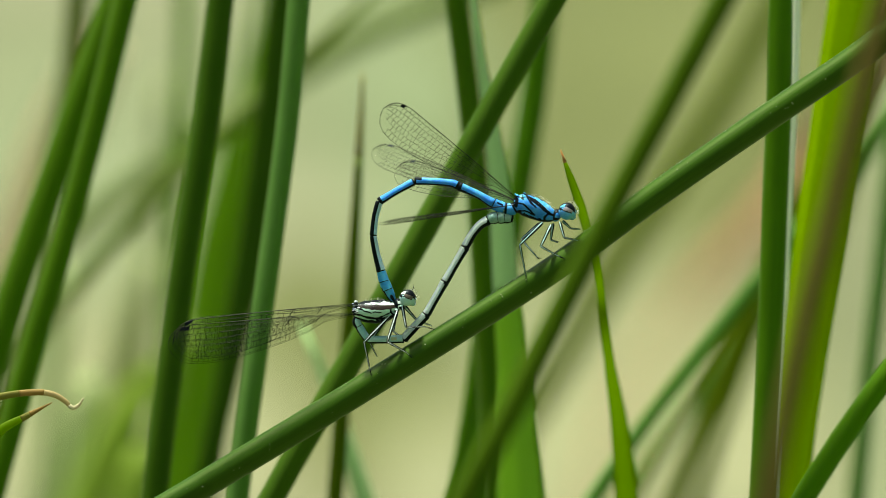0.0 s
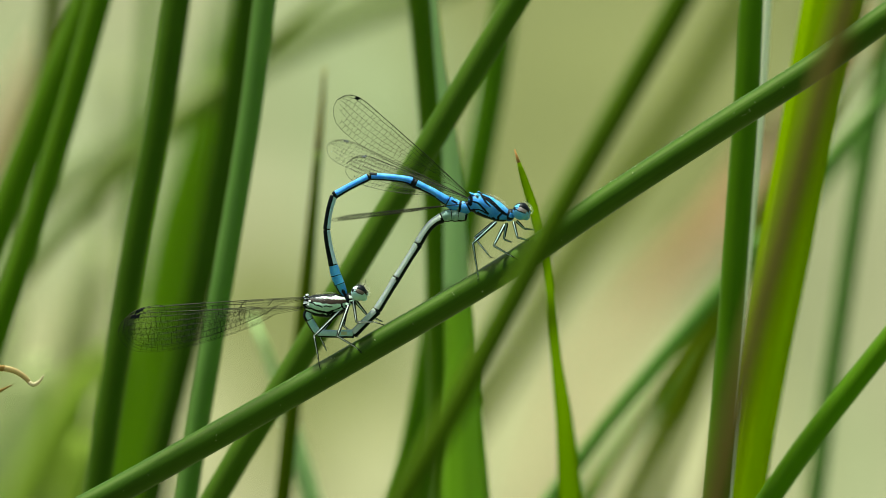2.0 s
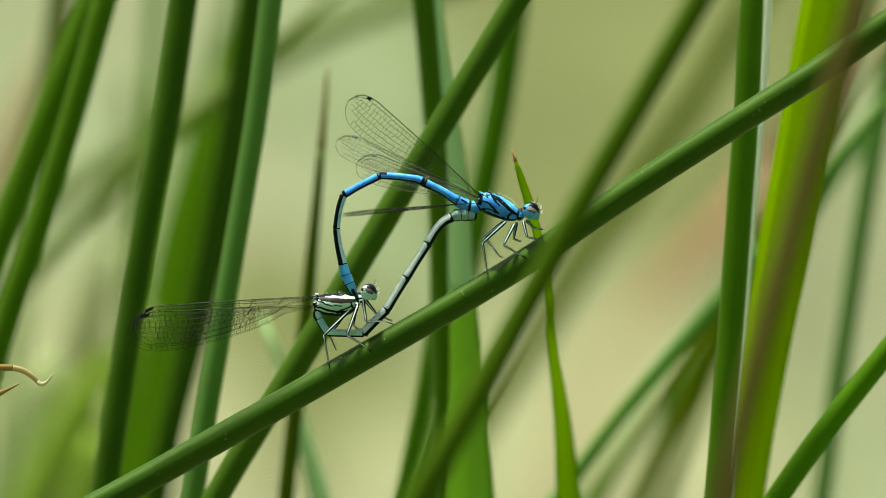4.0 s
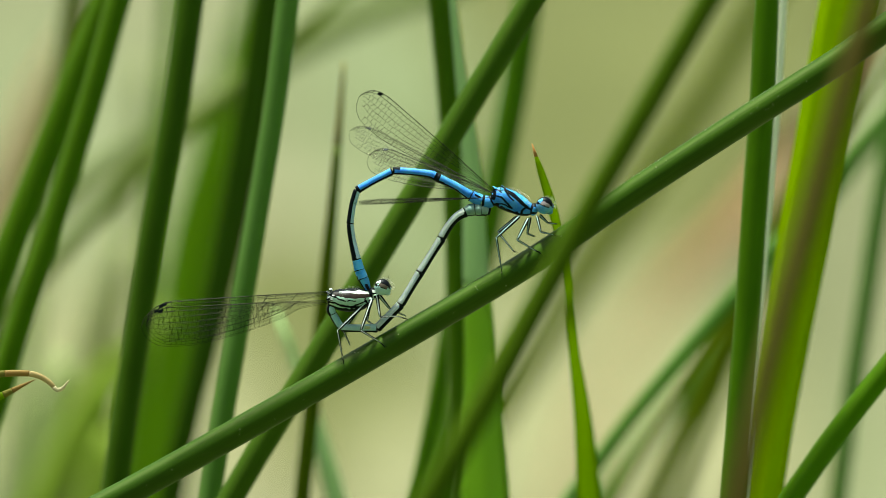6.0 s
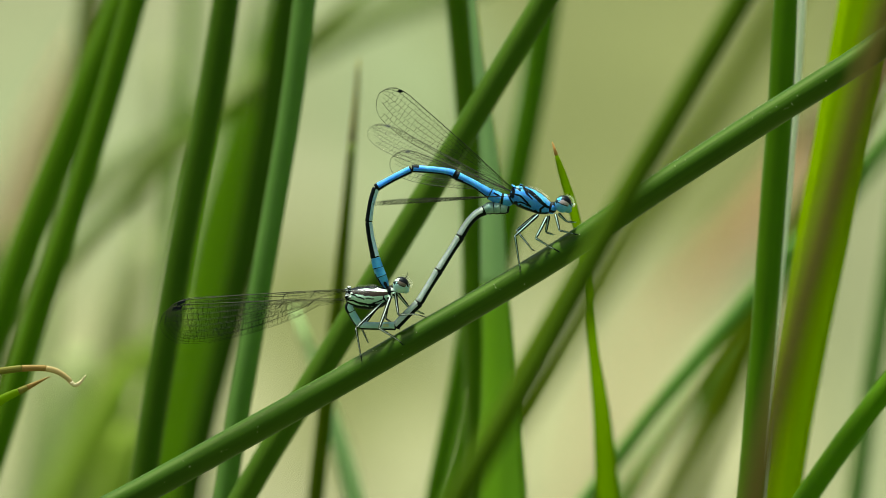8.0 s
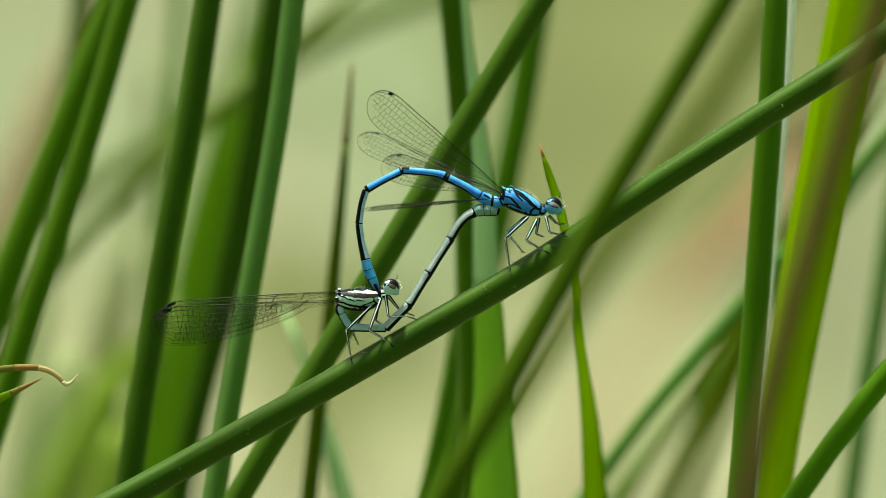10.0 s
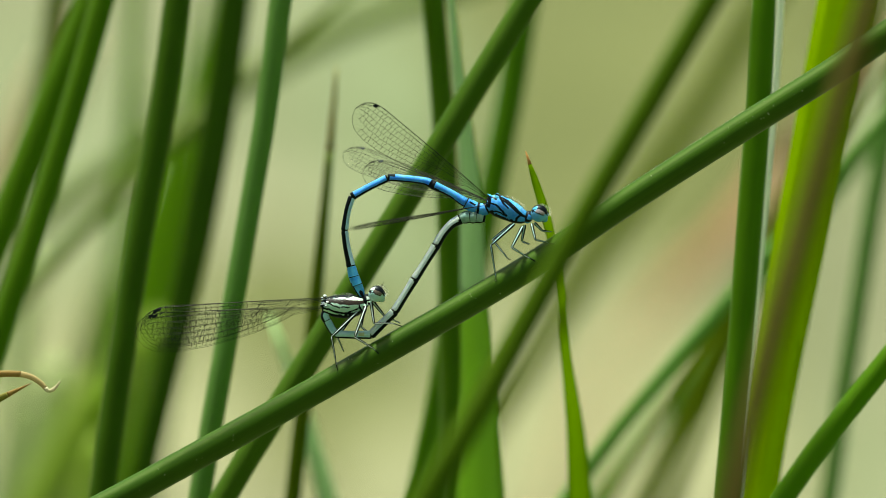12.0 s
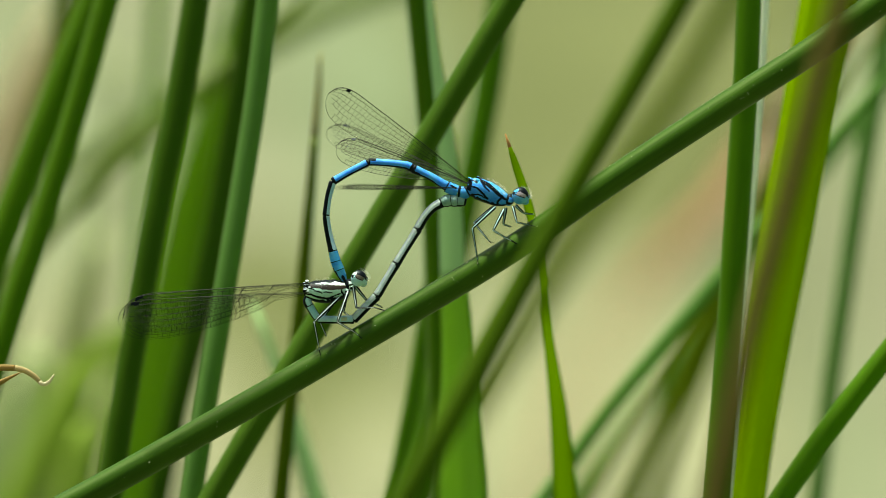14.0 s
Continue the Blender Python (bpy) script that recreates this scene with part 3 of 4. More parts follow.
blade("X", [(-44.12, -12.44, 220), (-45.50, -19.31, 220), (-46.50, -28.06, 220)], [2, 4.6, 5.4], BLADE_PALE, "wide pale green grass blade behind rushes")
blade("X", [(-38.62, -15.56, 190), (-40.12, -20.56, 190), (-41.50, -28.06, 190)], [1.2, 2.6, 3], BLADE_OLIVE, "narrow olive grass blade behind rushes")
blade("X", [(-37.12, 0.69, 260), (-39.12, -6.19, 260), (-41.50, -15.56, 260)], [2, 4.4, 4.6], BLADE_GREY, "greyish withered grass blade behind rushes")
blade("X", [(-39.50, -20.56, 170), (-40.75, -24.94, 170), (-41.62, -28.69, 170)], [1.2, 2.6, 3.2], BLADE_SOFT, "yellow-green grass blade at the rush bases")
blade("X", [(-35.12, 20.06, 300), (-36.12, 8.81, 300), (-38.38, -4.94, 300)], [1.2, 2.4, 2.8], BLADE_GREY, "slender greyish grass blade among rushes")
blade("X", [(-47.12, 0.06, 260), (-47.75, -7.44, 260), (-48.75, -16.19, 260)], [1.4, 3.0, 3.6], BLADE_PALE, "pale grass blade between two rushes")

# the dry curled leaf ends at the edge of view
def dry_leaf(key, points, radii, spans, label):
    """spans: (millimetres before the tip at which it begins, material, name, label), the first from the root on."""
    src = [spot(p) for p in points]
    gone = [0.0]
    for a, b in zip(src, src[1:]):
        gone.append(gone[-1] + (b - a).length)
    n = 1400
    path = smooth_path(src, n)
    r = [0.001 * along([(g / gone[-1], q) for g, q in zip(gone, radii)], i / (n - 1)) for i in range(n)]
    cuts = [0] + [n - 1 - int(mm * 0.001 / gone[-1] * n) for mm, _, _, _ in spans[1:]] + [n - 1]
    ob = None
    for (lo, hi), (_, material, name, note) in zip(zip(cuts, cuts[1:]), spans):
        bm = tube(bmesh.new(), path[lo:hi + 1], r[lo:hi + 1], 12, deep=0.6)
        if ob:
            mesh_object(name, bm, [material], path[0], ob, note)
        else:
            ob = mesh_object(name, bm, [material], path[0])
    plants.append((key, ob))
    return tagged(ob, label, "dry leaf", "dry leaves")


dry_leaf("curl", [(-84, -310, 0), (-80, -150, 0), (-72, -50, 0), (-63, -19.5, 0), (-56.5, -14.6, 0), (-52.4, -13.62, 0), (-49.00, -13.40, 0), (-47.25, -13.69, 0), (-46.00, -14.44, 0), (-45.19, -15.25, 0), (-44.56, -15.06, 0), (-43.88, -14.19, 0)],
         [0.7, 0.7, 0.7, 0.6, 0.46, 0.40, 0.36, 0.33, 0.29, 0.24, 0.22, 0.07],
         [(0, LEAF_AGED, "dry_leaf", ""), (8.2, DRY_RUST, "withered_middle", "reddish brown withered part"), (5.4, DRY_TAN, "withered_end", "tan withered end"), (2.4, DRY_WHITE, "tip", "bleached withered tip")],
         "olive leaf with a curled tan dry tip")
dry_leaf("spike", [(-78, -310, 1), (-74, -150, 1), (-66, -50, 1), (-57.5, -22.4, 1), (-53.2, -18.1, 1), (-50.25, -16.60, 1), (-47.38, -15.20, 1)],
         [0.9, 0.9, 0.9, 0.8, 0.56, 0.36, 0.04],
         [(0, BLADE_OLIVE, "dry_leaf", ""), (4.0, LEAF_AGED, "withered_middle", "yellowing withered part"), (2.9, DRY_RUST, "tip", "reddish brown tip")],
         "pointed green leaf with a reddish brown dry tip")


# ------------------------------------------------------------------ damselflies
def part(name, bm, materials, parent, label=""):
    """One mesh under a thing or under a part; bm in world space."""
    return mesh_object(name, bm, materials if isinstance(materials, list) else [materials], parent_origin(parent), parent, label)


def parent_origin(ob):
    o = Vector((0, 0, 0))
    while ob:
        o = o + ob.location
        ob = ob.parent
    return o


WING_SPAN, WING_CHORD = 18.5, 4.15
CHORD = [(0.0, 0.05), (0.08, 0.10), (0.16, 0.16), (0.26, 0.40), (0.38, 0.60), (0.5, 0.76), (0.62, 0.89), (0.74, 0.98), (0.84, 1.0), (0.91, 0.96), (0.955, 0.85), (0.985, 0.69), (1.0, 0.52)]
LEAD = [(0.0, 0.02), (0.3, 0.0), (0.6, 0.0), (0.86, 0.01), (0.92, 0.05), (0.96, 0.14), (0.985, 0.26), (1.0, 0.48)]


def wing_point(s, c, span, chord):
    """Place on the wing: s along the span, c from the leading (0) to the trailing edge (1); metres, in the wing's own space."""
    top = along(LEAD, s)
    low = max(along(CHORD, s), top + 0.02)
    y = (top + (low - top) * c) * chord
    ridge = 0.05 * math.sin(c * 19) * min(1, (low - top) * 3)
    return Vector((s * span, y, ridge)) * 0.001


def thread(bm, path, radius, root=1.0):
    """A fine vein: a three-sided rod, thinned to a share of its radius at its root."""
    rows = []
    for i, p in enumerate(path):
        t = (path[min(i + 1, len(path) - 1)] - path[max(i - 1, 0)]).normalized()
        o = t.cross(Vector((0, 0, 1))).normalized()
        thick = radius * min(1.0, root + (1 - root) * 2.5 * i / len(path))
        rows.append([bm.verts.new(p + thick * q) for q in (o, -0.5 * o + Vector((0, 0, 0.87)), -0.5 * o - Vector((0, 0, 0.87)))])
    for a, b in zip(rows, rows[1:]):
        for j in range(3):
            bm.faces.new((a[j], a[(j + 1) % 3], b[(j + 1) % 3], b[j]))


def make_wing(parent, seed, span=WING_SPAN, chord=WING_CHORD, fine=1.0, nodes=False):
    """One wing in its own space: span along x, chord along y; parts: membrane, veins, stigma."""
    rnd = random.Random(seed)
    bm = bmesh.new()
    ns, nc = 60, 14
    grid = [[bm.verts.new(wing_point(i / ns, j / nc, span, chord)) for j in range(nc + 1)] for i in range(ns + 1)]
    for i in range(ns):
        for j in range(nc):
            bm.faces.new((grid[i][j], grid[i][j + 1], grid[i + 1][j + 1], grid[i + 1][j]))
    root = mesh_object("wing", bm, [FILM], (0, 0, 0))
    root.parent = parent
    root["label"] = "clear netted wing"
    bm = bmesh.new()
    edge = [wing_point(i / 70, 0, span, chord) for i in range(71)] + [wing_point(i / 70, 1, span, chord) for i in range(70, -1, -1)]
    thread(bm, edge[:71], 0.000056 * fine, 0.5)
    thread(bm, edge[70:], 0.000027 * fine)
    # long veins: start on the span, end on the span, place across the chord at both ends
    veins = [(0.0, 0.40, 0.30, 0.07), (0.0, 0.985, 0.45, 0.10), (0.02, 0.99, 0.55, 0.24), (0.10, 0.985, 0.6, 0.40), (0.22, 0.97, 0.42, 0.55), (0.30, 0.95, 0.52, 0.69), (0.16, 0.90, 0.8, 0.84)]
    rows = []
    for a, b, c0, c1 in veins:
        line = []
        for i in range(50):
            f = i / 49
            s = a + (b - a) * f
            c = c0 + (c1 - c0) * min(1, f * 2.2) ** 0.8
            c += 0.006 * math.sin(f * 40 + seed) * (f > 0.5)
            line.append((s, c))
        rows.append(line)
        thread(bm, [wing_point(s, c, span, chord) for s, c in line], (0.000031 if c1 < 0.15 else 0.000022) * fine, 0.4)
    levels = [[(s / 49, 0.0) for s in range(50)]] + rows[1:] + [[(s / 49, 1.0) for s in range(50)]]

    def at_span(line, s):
        if s < line[0][0] or s > line[-1][0]:
            return None
        for (a, x), (b, y) in zip(line, line[1:]):
            if s <= b:
                return x + (y - x) * (s - a) / max(b - a, 1e-6)
        return line[-1][1]
    for k, (upper, lower) in enumerate(zip(levels, levels[1:])):
        s = max(upper[0][0], lower[0][0]) + (0.10 if k < 2 else 0.02)
        step = 0.031 if k < 2 else 0.028
        while s < 0.985:
            a, b = at_span(upper, s), at_span(lower, s + 0.006)
            if a is not None and b is not None and (s > 0.26 or rnd.random() < 0.4):
                p, q = wing_point(s, a, span, chord), wing_point(s + rnd.uniform(-0.006, 0.010), b, span, chord)
                thread(bm, [p, p.lerp(q, 0.5) + Vector((rnd.uniform(-1, 1) * 0.00005, 0, 0)), q], 0.000021 * fine)
            s += step * rnd.uniform(0.8, 1.2)
    if nodes:
        for a, b, low in ((0.18, 0.215, 0.6), (0.335, 0.375, 0.34)):
            thread(bm, [wing_point(a + (b - a) * f / 6, low * f / 6, span, chord) for f in range(7)], 0.00005)
    veins_ob = mesh_object("vein_net", bm, [VEIN], (0, 0, 0))
    veins_ob.parent = root
    veins_ob["label"] = "fine black veins"
    bm = bmesh.new()
    cells = [wing_point(s, c, span, chord) for s, c in ((0.900, 0.0), (0.926, 0.0), (0.934, 0.085), (0.908, 0.085))]
    up = [bm.verts.new(p + Vector((0, 0, 0.00005))) for p in cells]
    down = [bm.verts.new(p - Vector((0, 0, 0.00005))) for p in cells]
    bm.faces.new(up)
    bm.faces.new(down[::-1])
    for j in range(4):
        bm.faces.new((up[j], down[j], down[(j + 1) % 4], up[(j + 1) % 4]))
    mark = mesh_object("stigma", bm, [BLACK], (0, 0, 0), smooth=False)
    mark.parent = root
    mark["label"] = "small black wing mark"
    return root


def wing_pose(base, tip, chord, origin):
    """The wing's pose in its insect's space: base and tip in millimetres, chord: the way to the trailing edge."""
    a, b = spot(base), spot(tip)
    x = (b - a).normalized()
    c = VIEW.to_3x3() @ Vector((chord[0], chord[2], chord[1]))
    y = (c - x * c.dot(x)).normalized()
    x, y = x * 0.990 - y * 0.143, x * 0.143 + y * 0.990
    z = x.cross(y)
    m = Matrix((x, y, z)).transposed().to_4x4()
    m.translation = a - origin
    return m


def leg(parent, points, radii, pale):
    """A jointed leg with its feet on the stem: femur, tibia and tarsus, pale with black edges; spines on the tibia."""
    places = [spot(p) for p in points]
    made = None
    for i, (a, b) in enumerate(zip(places, places[1:])):
        path = [a.lerp(b, k / 8) for k in range(9)]
        r = [0.00138 * (radii[i] * (1.0 - 0.35 * k / 8)) * (0.75 if k in (0, 8) else 1) for k in range(9)]
        bm = tube(bmesh.new(), path, r, 20, (lambda s, g: 1 if 70 < g < 103 and (i < 2 or s < 0.4) else 0))
        kind = ("leg", "tibia", "tarsus")[i]
        if i:
            rnd = random.Random(i)
            for k in range(7):
                p = a.lerp(b, 0.1 + 0.12 * k)
                side = (ACROSS if k % 2 else -ACROSS) * 0.00035 + (b - a).normalized() * 0.0002 + AWAY * rnd.uniform(-1, 1) * 0.0002
                tube(bm, [p, p + side], [0.00002, 0.000006], 4)
        ob = part(kind, bm, [BLACK, pale], made or parent)
        made = made or ob
    return made


def fuzz(parent, seed, centre, axis, long_, high, deep, count, length):
    """Short pale hairs on the body."""
    rnd = random.Random(seed)
    bm = bmesh.new()
    c, x = spot(centre), axis.normalized()
    z = AWAY.cross(x).normalized()
    if z.z < 0:
        z = -z
    for _ in range(count):
        a, g = rnd.uniform(-1, 1), rnd.uniform(-1.3, 1.3)
        r = math.sqrt(max(0.02, 1 - a * a))
        out = (x * a * 0.6 + z * math.cos(g) * r - AWAY * math.sin(g) * r * 0.9)
        p = c + 0.001 * (x * a * long_ + r * (z * math.cos(g) * high - AWAY * math.sin(g) * deep))
        tube(bm, [p, p + out.normalized() * 0.001 * length * rnd.uniform(0.6, 1.2)], [0.000009, 0.000004], 3, close=False)
    part("fuzz", bm, HAIR, parent, "fine pale hairs")


def hinges(parent, seed, centre, wide, high, axis, pale):
    """The cluster of small black and pale knobs from which the wings grow."""
    rnd = random.Random(seed)
    u, w, v = centre
    for k in range(14):
        q = rnd.uniform(0.12, 0.25)
        c = (u + rnd.uniform(-wide, wide), w + rnd.uniform(-high, high), v + rnd.uniform(-0.3, 0.3))
        dark = 96 if k % 3 else 40
        part("wing_hinge", ball(bmesh.new(), spot(c), 0.001 * q, 0.0008 * q, 0.001 * q, axis, lambda s, g: 1 if g > dark or s < 0.25 else 0, 8, 12), [pale, BLACK], parent)


def segment(parent, points, radii, paint, materials, turn, label="", rings=26, sides=36, deep=0.95):
    """One ring of the abdomen."""
    path = smooth_path([spot(p) for p in points], rings)
    r = []
    for i in range(rings):
        x = i / (rings - 1) * (len(radii) - 1)
        k = min(int(x), len(radii) - 2)
        q = radii[k] + (radii[k + 1] - radii[k]) * (x - k)
        f = i / (rings - 1)
        q *= 1 + 0.07 * max(0, (f - 0.86) / 0.14) - 0.05 * max(0, (0.08 - f) / 0.08)
        if i in (0, rings - 1):
            q *= 0.86
        r.append(0.001 * q)
    return part("abdomen_segment", tube(bmesh.new(), path, r, sides, paint, deep=deep, turn=turn), materials, parent, label)


def head(parent, centre, scale, face, pale, band):
    """The wide head: two bulging eyes, forehead, mouth, feelers, pale spots behind the eyes."""
    u, w, _ = centre
    k = scale
    axis = ACROSS * 0.93 - UP * 0.37

    def eye_coat(s, g):
        g += 5 * noise.noise(Vector((s * 9, g * 0.07, u)))
        if s < 0.08 or g < 36:
            return 0
        if 0.12 < s < 0.36 and 40 < g < 74:
            return 3
        if g < 66:
            return 0
        if g < 90 and 0.34 < s < 0.72:
            return 1
        if g < 76 or (s < 0.26 and g < 112) or (90 < g < 97 and s < 0.7):
            return 0
        return 2

    body = part("head", ball(bmesh.new(), spot(centre), 0.00092 * k, 0.00096 * k, 0.0016 * k, axis,
                lambda s, g: 1 if g < 74 or s < 0.30 or (0.52 < s < 0.56 and g < 130) else 0, rings=24, sides=36), [face, BLACK], parent, "broad head with bulging eyes")
    for side in (-1, 1):
        part("eye", ball(bmesh.new(), spot((u + 0.02 * k, w + 0.05 * k, side * 1.05 * k)), 0.00096 * k, 0.00100 * k, 0.00084 * k, axis,
             eye_coat, rings=48, sides=72), [BLACK, band, face, pale], body, "dark-capped eye")
        path = smooth_path([spot((u + 0.45 * k, w + 0.75 * k, side * 0.4 * k)), spot((u + 0.75 * k, w + 1.15 * k, side * 0.6 * k)), spot((u + 0.85 * k, w + 1.65 * k, side * 0.8 * k))], 8)
        part("antenna", tube(bmesh.new(), path, [0.00006, 0.00005, 0.000035, 0.00003, 0.000025, 0.00002, 0.000018, 0.00001], 6), BLACK, body)
    part("forehead", ball(bmesh.new(), spot((u + 0.68 * k, w - 0.05 * k, 0)), 0.00046 * k, 0.0005 * k, 0.0012 * k, axis,
         lambda s, g: 1 if g < 56 or (88 < g < 100 and s > 0.3) else 0), [face, BLACK], body)
    part("mouth", ball(bmesh.new(), spot((u + 0.55 * k, w - 0.55 * k, 0)), 0.0005 * k, 0.00044 * k, 0.00095 * k, axis,
         lambda s, g: 1 if 0.42 < s < 0.5 or (s > 0.8 and g < 60) else 0), [face, BLACK], body, "pale mouth parts")
    fuzz(body, 5, (u + 0.3 * k, w, 0), axis, 0.9 * k, 1.0 * k, 1.5 * k, 150, 0.28)
    return body


def near(strokes, x, y):
    """Whether (x, y) on the side of a body lies on one of the painted strokes; x from tail to head, y from belly (-1) to back (1)."""
    for width, line in strokes:
        for (a, b), (c, d) in zip(line, line[1:]):
            px, py, qx, qy = (c - a) * 3.4, d - b, (x - a) * 3.4, y - b
            f = max(0.0, min(1.0, (px * qx + py * qy) / (px * px + py * py)))
            if math.hypot(qx - f * px, qy - f * py) < width:
                return True
    return False


def male():
    m = new("male_damselfly")
    m.location = spot((5.25, 4.31, 0))
    tagged(m, "bright blue black-striped male damselfly gripping the stem", "damselfly", "damselflies")
    along_body = (spot((7.56, 3.56, 0)) - spot((3.38, 5.06, 0))).normalized()

    strokes = [(0.08, [(0.22, 1.0), (0.35, 0.42), (0.50, 0.12)]), (0.17, [(0.30, 0.72), (0.62, 0.42), (0.94, 0.06)]),
               (0.085, [(0.0, 0.26), (0.25, -0.02), (0.54, -0.56)]), (0.08, [(0.82, 0.05), (0.77, -0.45), (0.80, -0.85)]), (0.06, [(0.10, -0.75), (0.30, -0.50), (0.54, -0.56)]),
               (0.13, [(0.02, 0.95), (0.08, 0.5), (0.05, -0.3)]), (0.06, [(0.12, 0.8), (0.20, 0.5)]), (0.07, [(0.30, 0.62), (0.36, 0.75)])]

    def coat(s, g):
        y = math.cos(radians(g)) + 0.05 * noise.noise(Vector((s * 12, g * 0.05, 1.5)))
        if s > 0.965 or s < 0.02 or y > 0.955 - 0.25 * max(0, s - 0.8):
            return 1
        if y < -0.74 + 0.20 * noise.noise(Vector((s * 18, 0, 3))) or near(strokes, s, y):
            return 1
        return 2 if y > 0.42 - 0.5 * max(0, s - 0.3) else 0
    path = smooth_path([spot(p) for p in ((3.12, 4.94, 0), (4.12, 4.88, 0), (5.50, 4.38, 0), (6.81, 3.75, 0), (7.75, 3.44, 0))], 140)
    r = [0.001 * along([(0, 0.6), (0.08, 0.98), (0.25, 1.22), (0.5, 1.24), (0.75, 1.06), (0.92, 0.75), (1, 0.45)], i / 139) for i in range(140)]
    thorax = part("thorax", tube(bmesh.new(), path, r, 128, coat, deep=0.95, turn=-1.0), [BLUE, BLACK, CYAN], m, "blue thorax with black stripes")
    hinges(thorax, 31, (3.95, 5.80, -0.45), 0.60, 0.26, along_body, CYAN)
    fuzz(thorax, 3, (5.50, 4.44, 0), along_body, 2.1, 1.3, 1.2, 260, 0.24)
    part("prothorax", ball(bmesh.new(), spot((7.81, 3.56, 0)), 0.00055, 0.00072, 0.0008, along_body, lambda s, g: 1 if s < 0.46 or g < 62 or 118 < g < 140 else 0), [BLUE, BLACK], m, "short collar behind the head")
    head(m, (9.00, 3.94, 0), 0.96, FACE_BLUE, CYAN, EYE_RED)

    segment(m, [(3.38, 4.62, 0), (2.88, 4.38, 0), (2.12, 4.44, 0)], [0.6, 0.72, 0.7], lambda s, g: 1 if s < 0.25 or (s > 0.8) else 0, [BLUE, BLACK], 1)
    segment(m, [(2.12, 4.44, 0), (0.88, 5.12, 0)], [0.68, 0.66], lambda s, g: 1 if s > 0.9 or (0.25 < s < 0.75 and 50 < g < 78) or (g < 30 and s > 0.55) else 0, [BLUE, BLACK], 1)
    segment(m, [(0.94, 5.06, 0), (-0.88, 6.19, 0), (-2.88, 7.12, 0)], [0.56, 0.46, 0.44, 0.5], lambda s, g: 1 if s > 0.90 or g > 138 - 24 * s or (g < 20 and s < 0.8) else 0, [BLUE, BLACK], 1)
    segment(m, [(-2.75, 7.06, 0), (-3.50, 7.44, 0), (-5.25, 7.69, 0), (-7.75, 7.88, 0)], [0.5, 0.42, 0.4, 0.4, 0.42], lambda s, g: 1 if s < 0.08 or s > 0.95 or g > 126 or (s > 0.84 and g < 80) or (g < 14 and s < 0.5) else 0, [BLUE, BLACK], 1)
    segment(m, [(-7.75, 7.81, 0), (-9.75, 6.81, 0), (-11.75, 5.69, 0)], [0.44, 0.4, 0.4, 0.44], lambda s, g: 1 if s < 0.06 or s > 0.92 or g > 118 else 0, [BLUE, BLACK], 1)
    segment(m, [(-11.69, 5.75, 0), (-12.19, 4.06, 0), (-12.50, 1.94, 0)], [0.42, 0.38, 0.4], lambda s, g: 1 if s < 0.05 or g < 94 or s > 0.97 else 0, [TEAL_PALE, BLACK], 1)
    segment(m, [(-12.50, 2.00, 0), (-12.25, 0.19, 0), (-11.75, -2.06, 0)], [0.4, 0.42, 0.5], lambda s, g: 1 if g < 92 or s > 0.95 else 0, [TEAL_PALE, BLACK], 1)
    segment(m, [(-11.75, -2.00, 0), (-11.44, -3.19, 0)], [0.52, 0.58], lambda s, g: 1 if s > 0.93 or (g < 24 and s < 0.3) else 0, [CYAN, BLACK], 1)
    segment(m, [(-11.44, -3.12, 0), (-11.06, -4.12, 0)], [0.58, 0.6], lambda s, g: 1 if s > 0.92 or (g < 40 and s > 0.5) else 0, [CYAN, BLACK], 1)
    segment(m, [(-11.06, -4.06, 0), (-10.69, -4.88, 0), (-10.50, -5.38, 0)], [0.58, 0.5, 0.3], lambda s, g: 1 if g < 48 else 0, [CYAN, BLACK], 1)
    for v in (-0.3, 0.3):
        part("clasper", tube(bmesh.new(), smooth_path([spot((*(-10.75, -4.69, 0)[:2], v)), spot((*(-10.38, -5.38, 0)[:2], v * 1.3)), spot((*(-10.12, -5.56, 0)[:2], v * 0.6))], 8), [0.0002, 0.0002, 0.00018, 0.00016, 0.00014, 0.00012, 0.0001, 0.00005], 8), BLACK, m)

    blue_leg = FACE_PALE
    leg(m, [(6.25, 2.81, -0.9), (3.69, 0.44, -1.9), (4.19, -2.69, -1.2), (4.38, -3.50, -0.9)], [0.17, 0.10, 0.06], blue_leg)
    leg(m, [(6.00, 2.75, 0.3), (3.88, 1.06, -0.7), (5.50, -0.94, -1.4), (5.75, -1.19, -1.5)], [0.15, 0.09, 0.05], blue_leg)
    leg(m, [(7.19, 2.50, -0.9), (6.00, 0.19, -2.1), (7.56, -0.75, -1.7), (8.75, -1.38, -1.4)], [0.16, 0.10, 0.06], blue_leg)
    leg(m, [(7.44, 2.69, 0.4), (7.12, 0.88, 0.4), (7.94, 0.56, 0.2)], [0.15, 0.09], blue_leg)
    leg(m, [(8.19, 2.81, -0.6), (8.62, 1.06, -1.4), (9.75, 0.81, -1.4), (10.69, 0.56, -1.4)], [0.14, 0.09, 0.05], blue_leg)
    leg(m, [(8.50, 2.94, 0.5), (9.38, 2.06, 0.4), (10.44, 1.94, 0.2)], [0.14, 0.09], blue_leg)
    return m


TEAL_PALE = skin("cuticle_ice_blue", (0.40, 0.62, 0.88), (0.60, 0.78, 0.96), 0.32, soft_light=0.4)


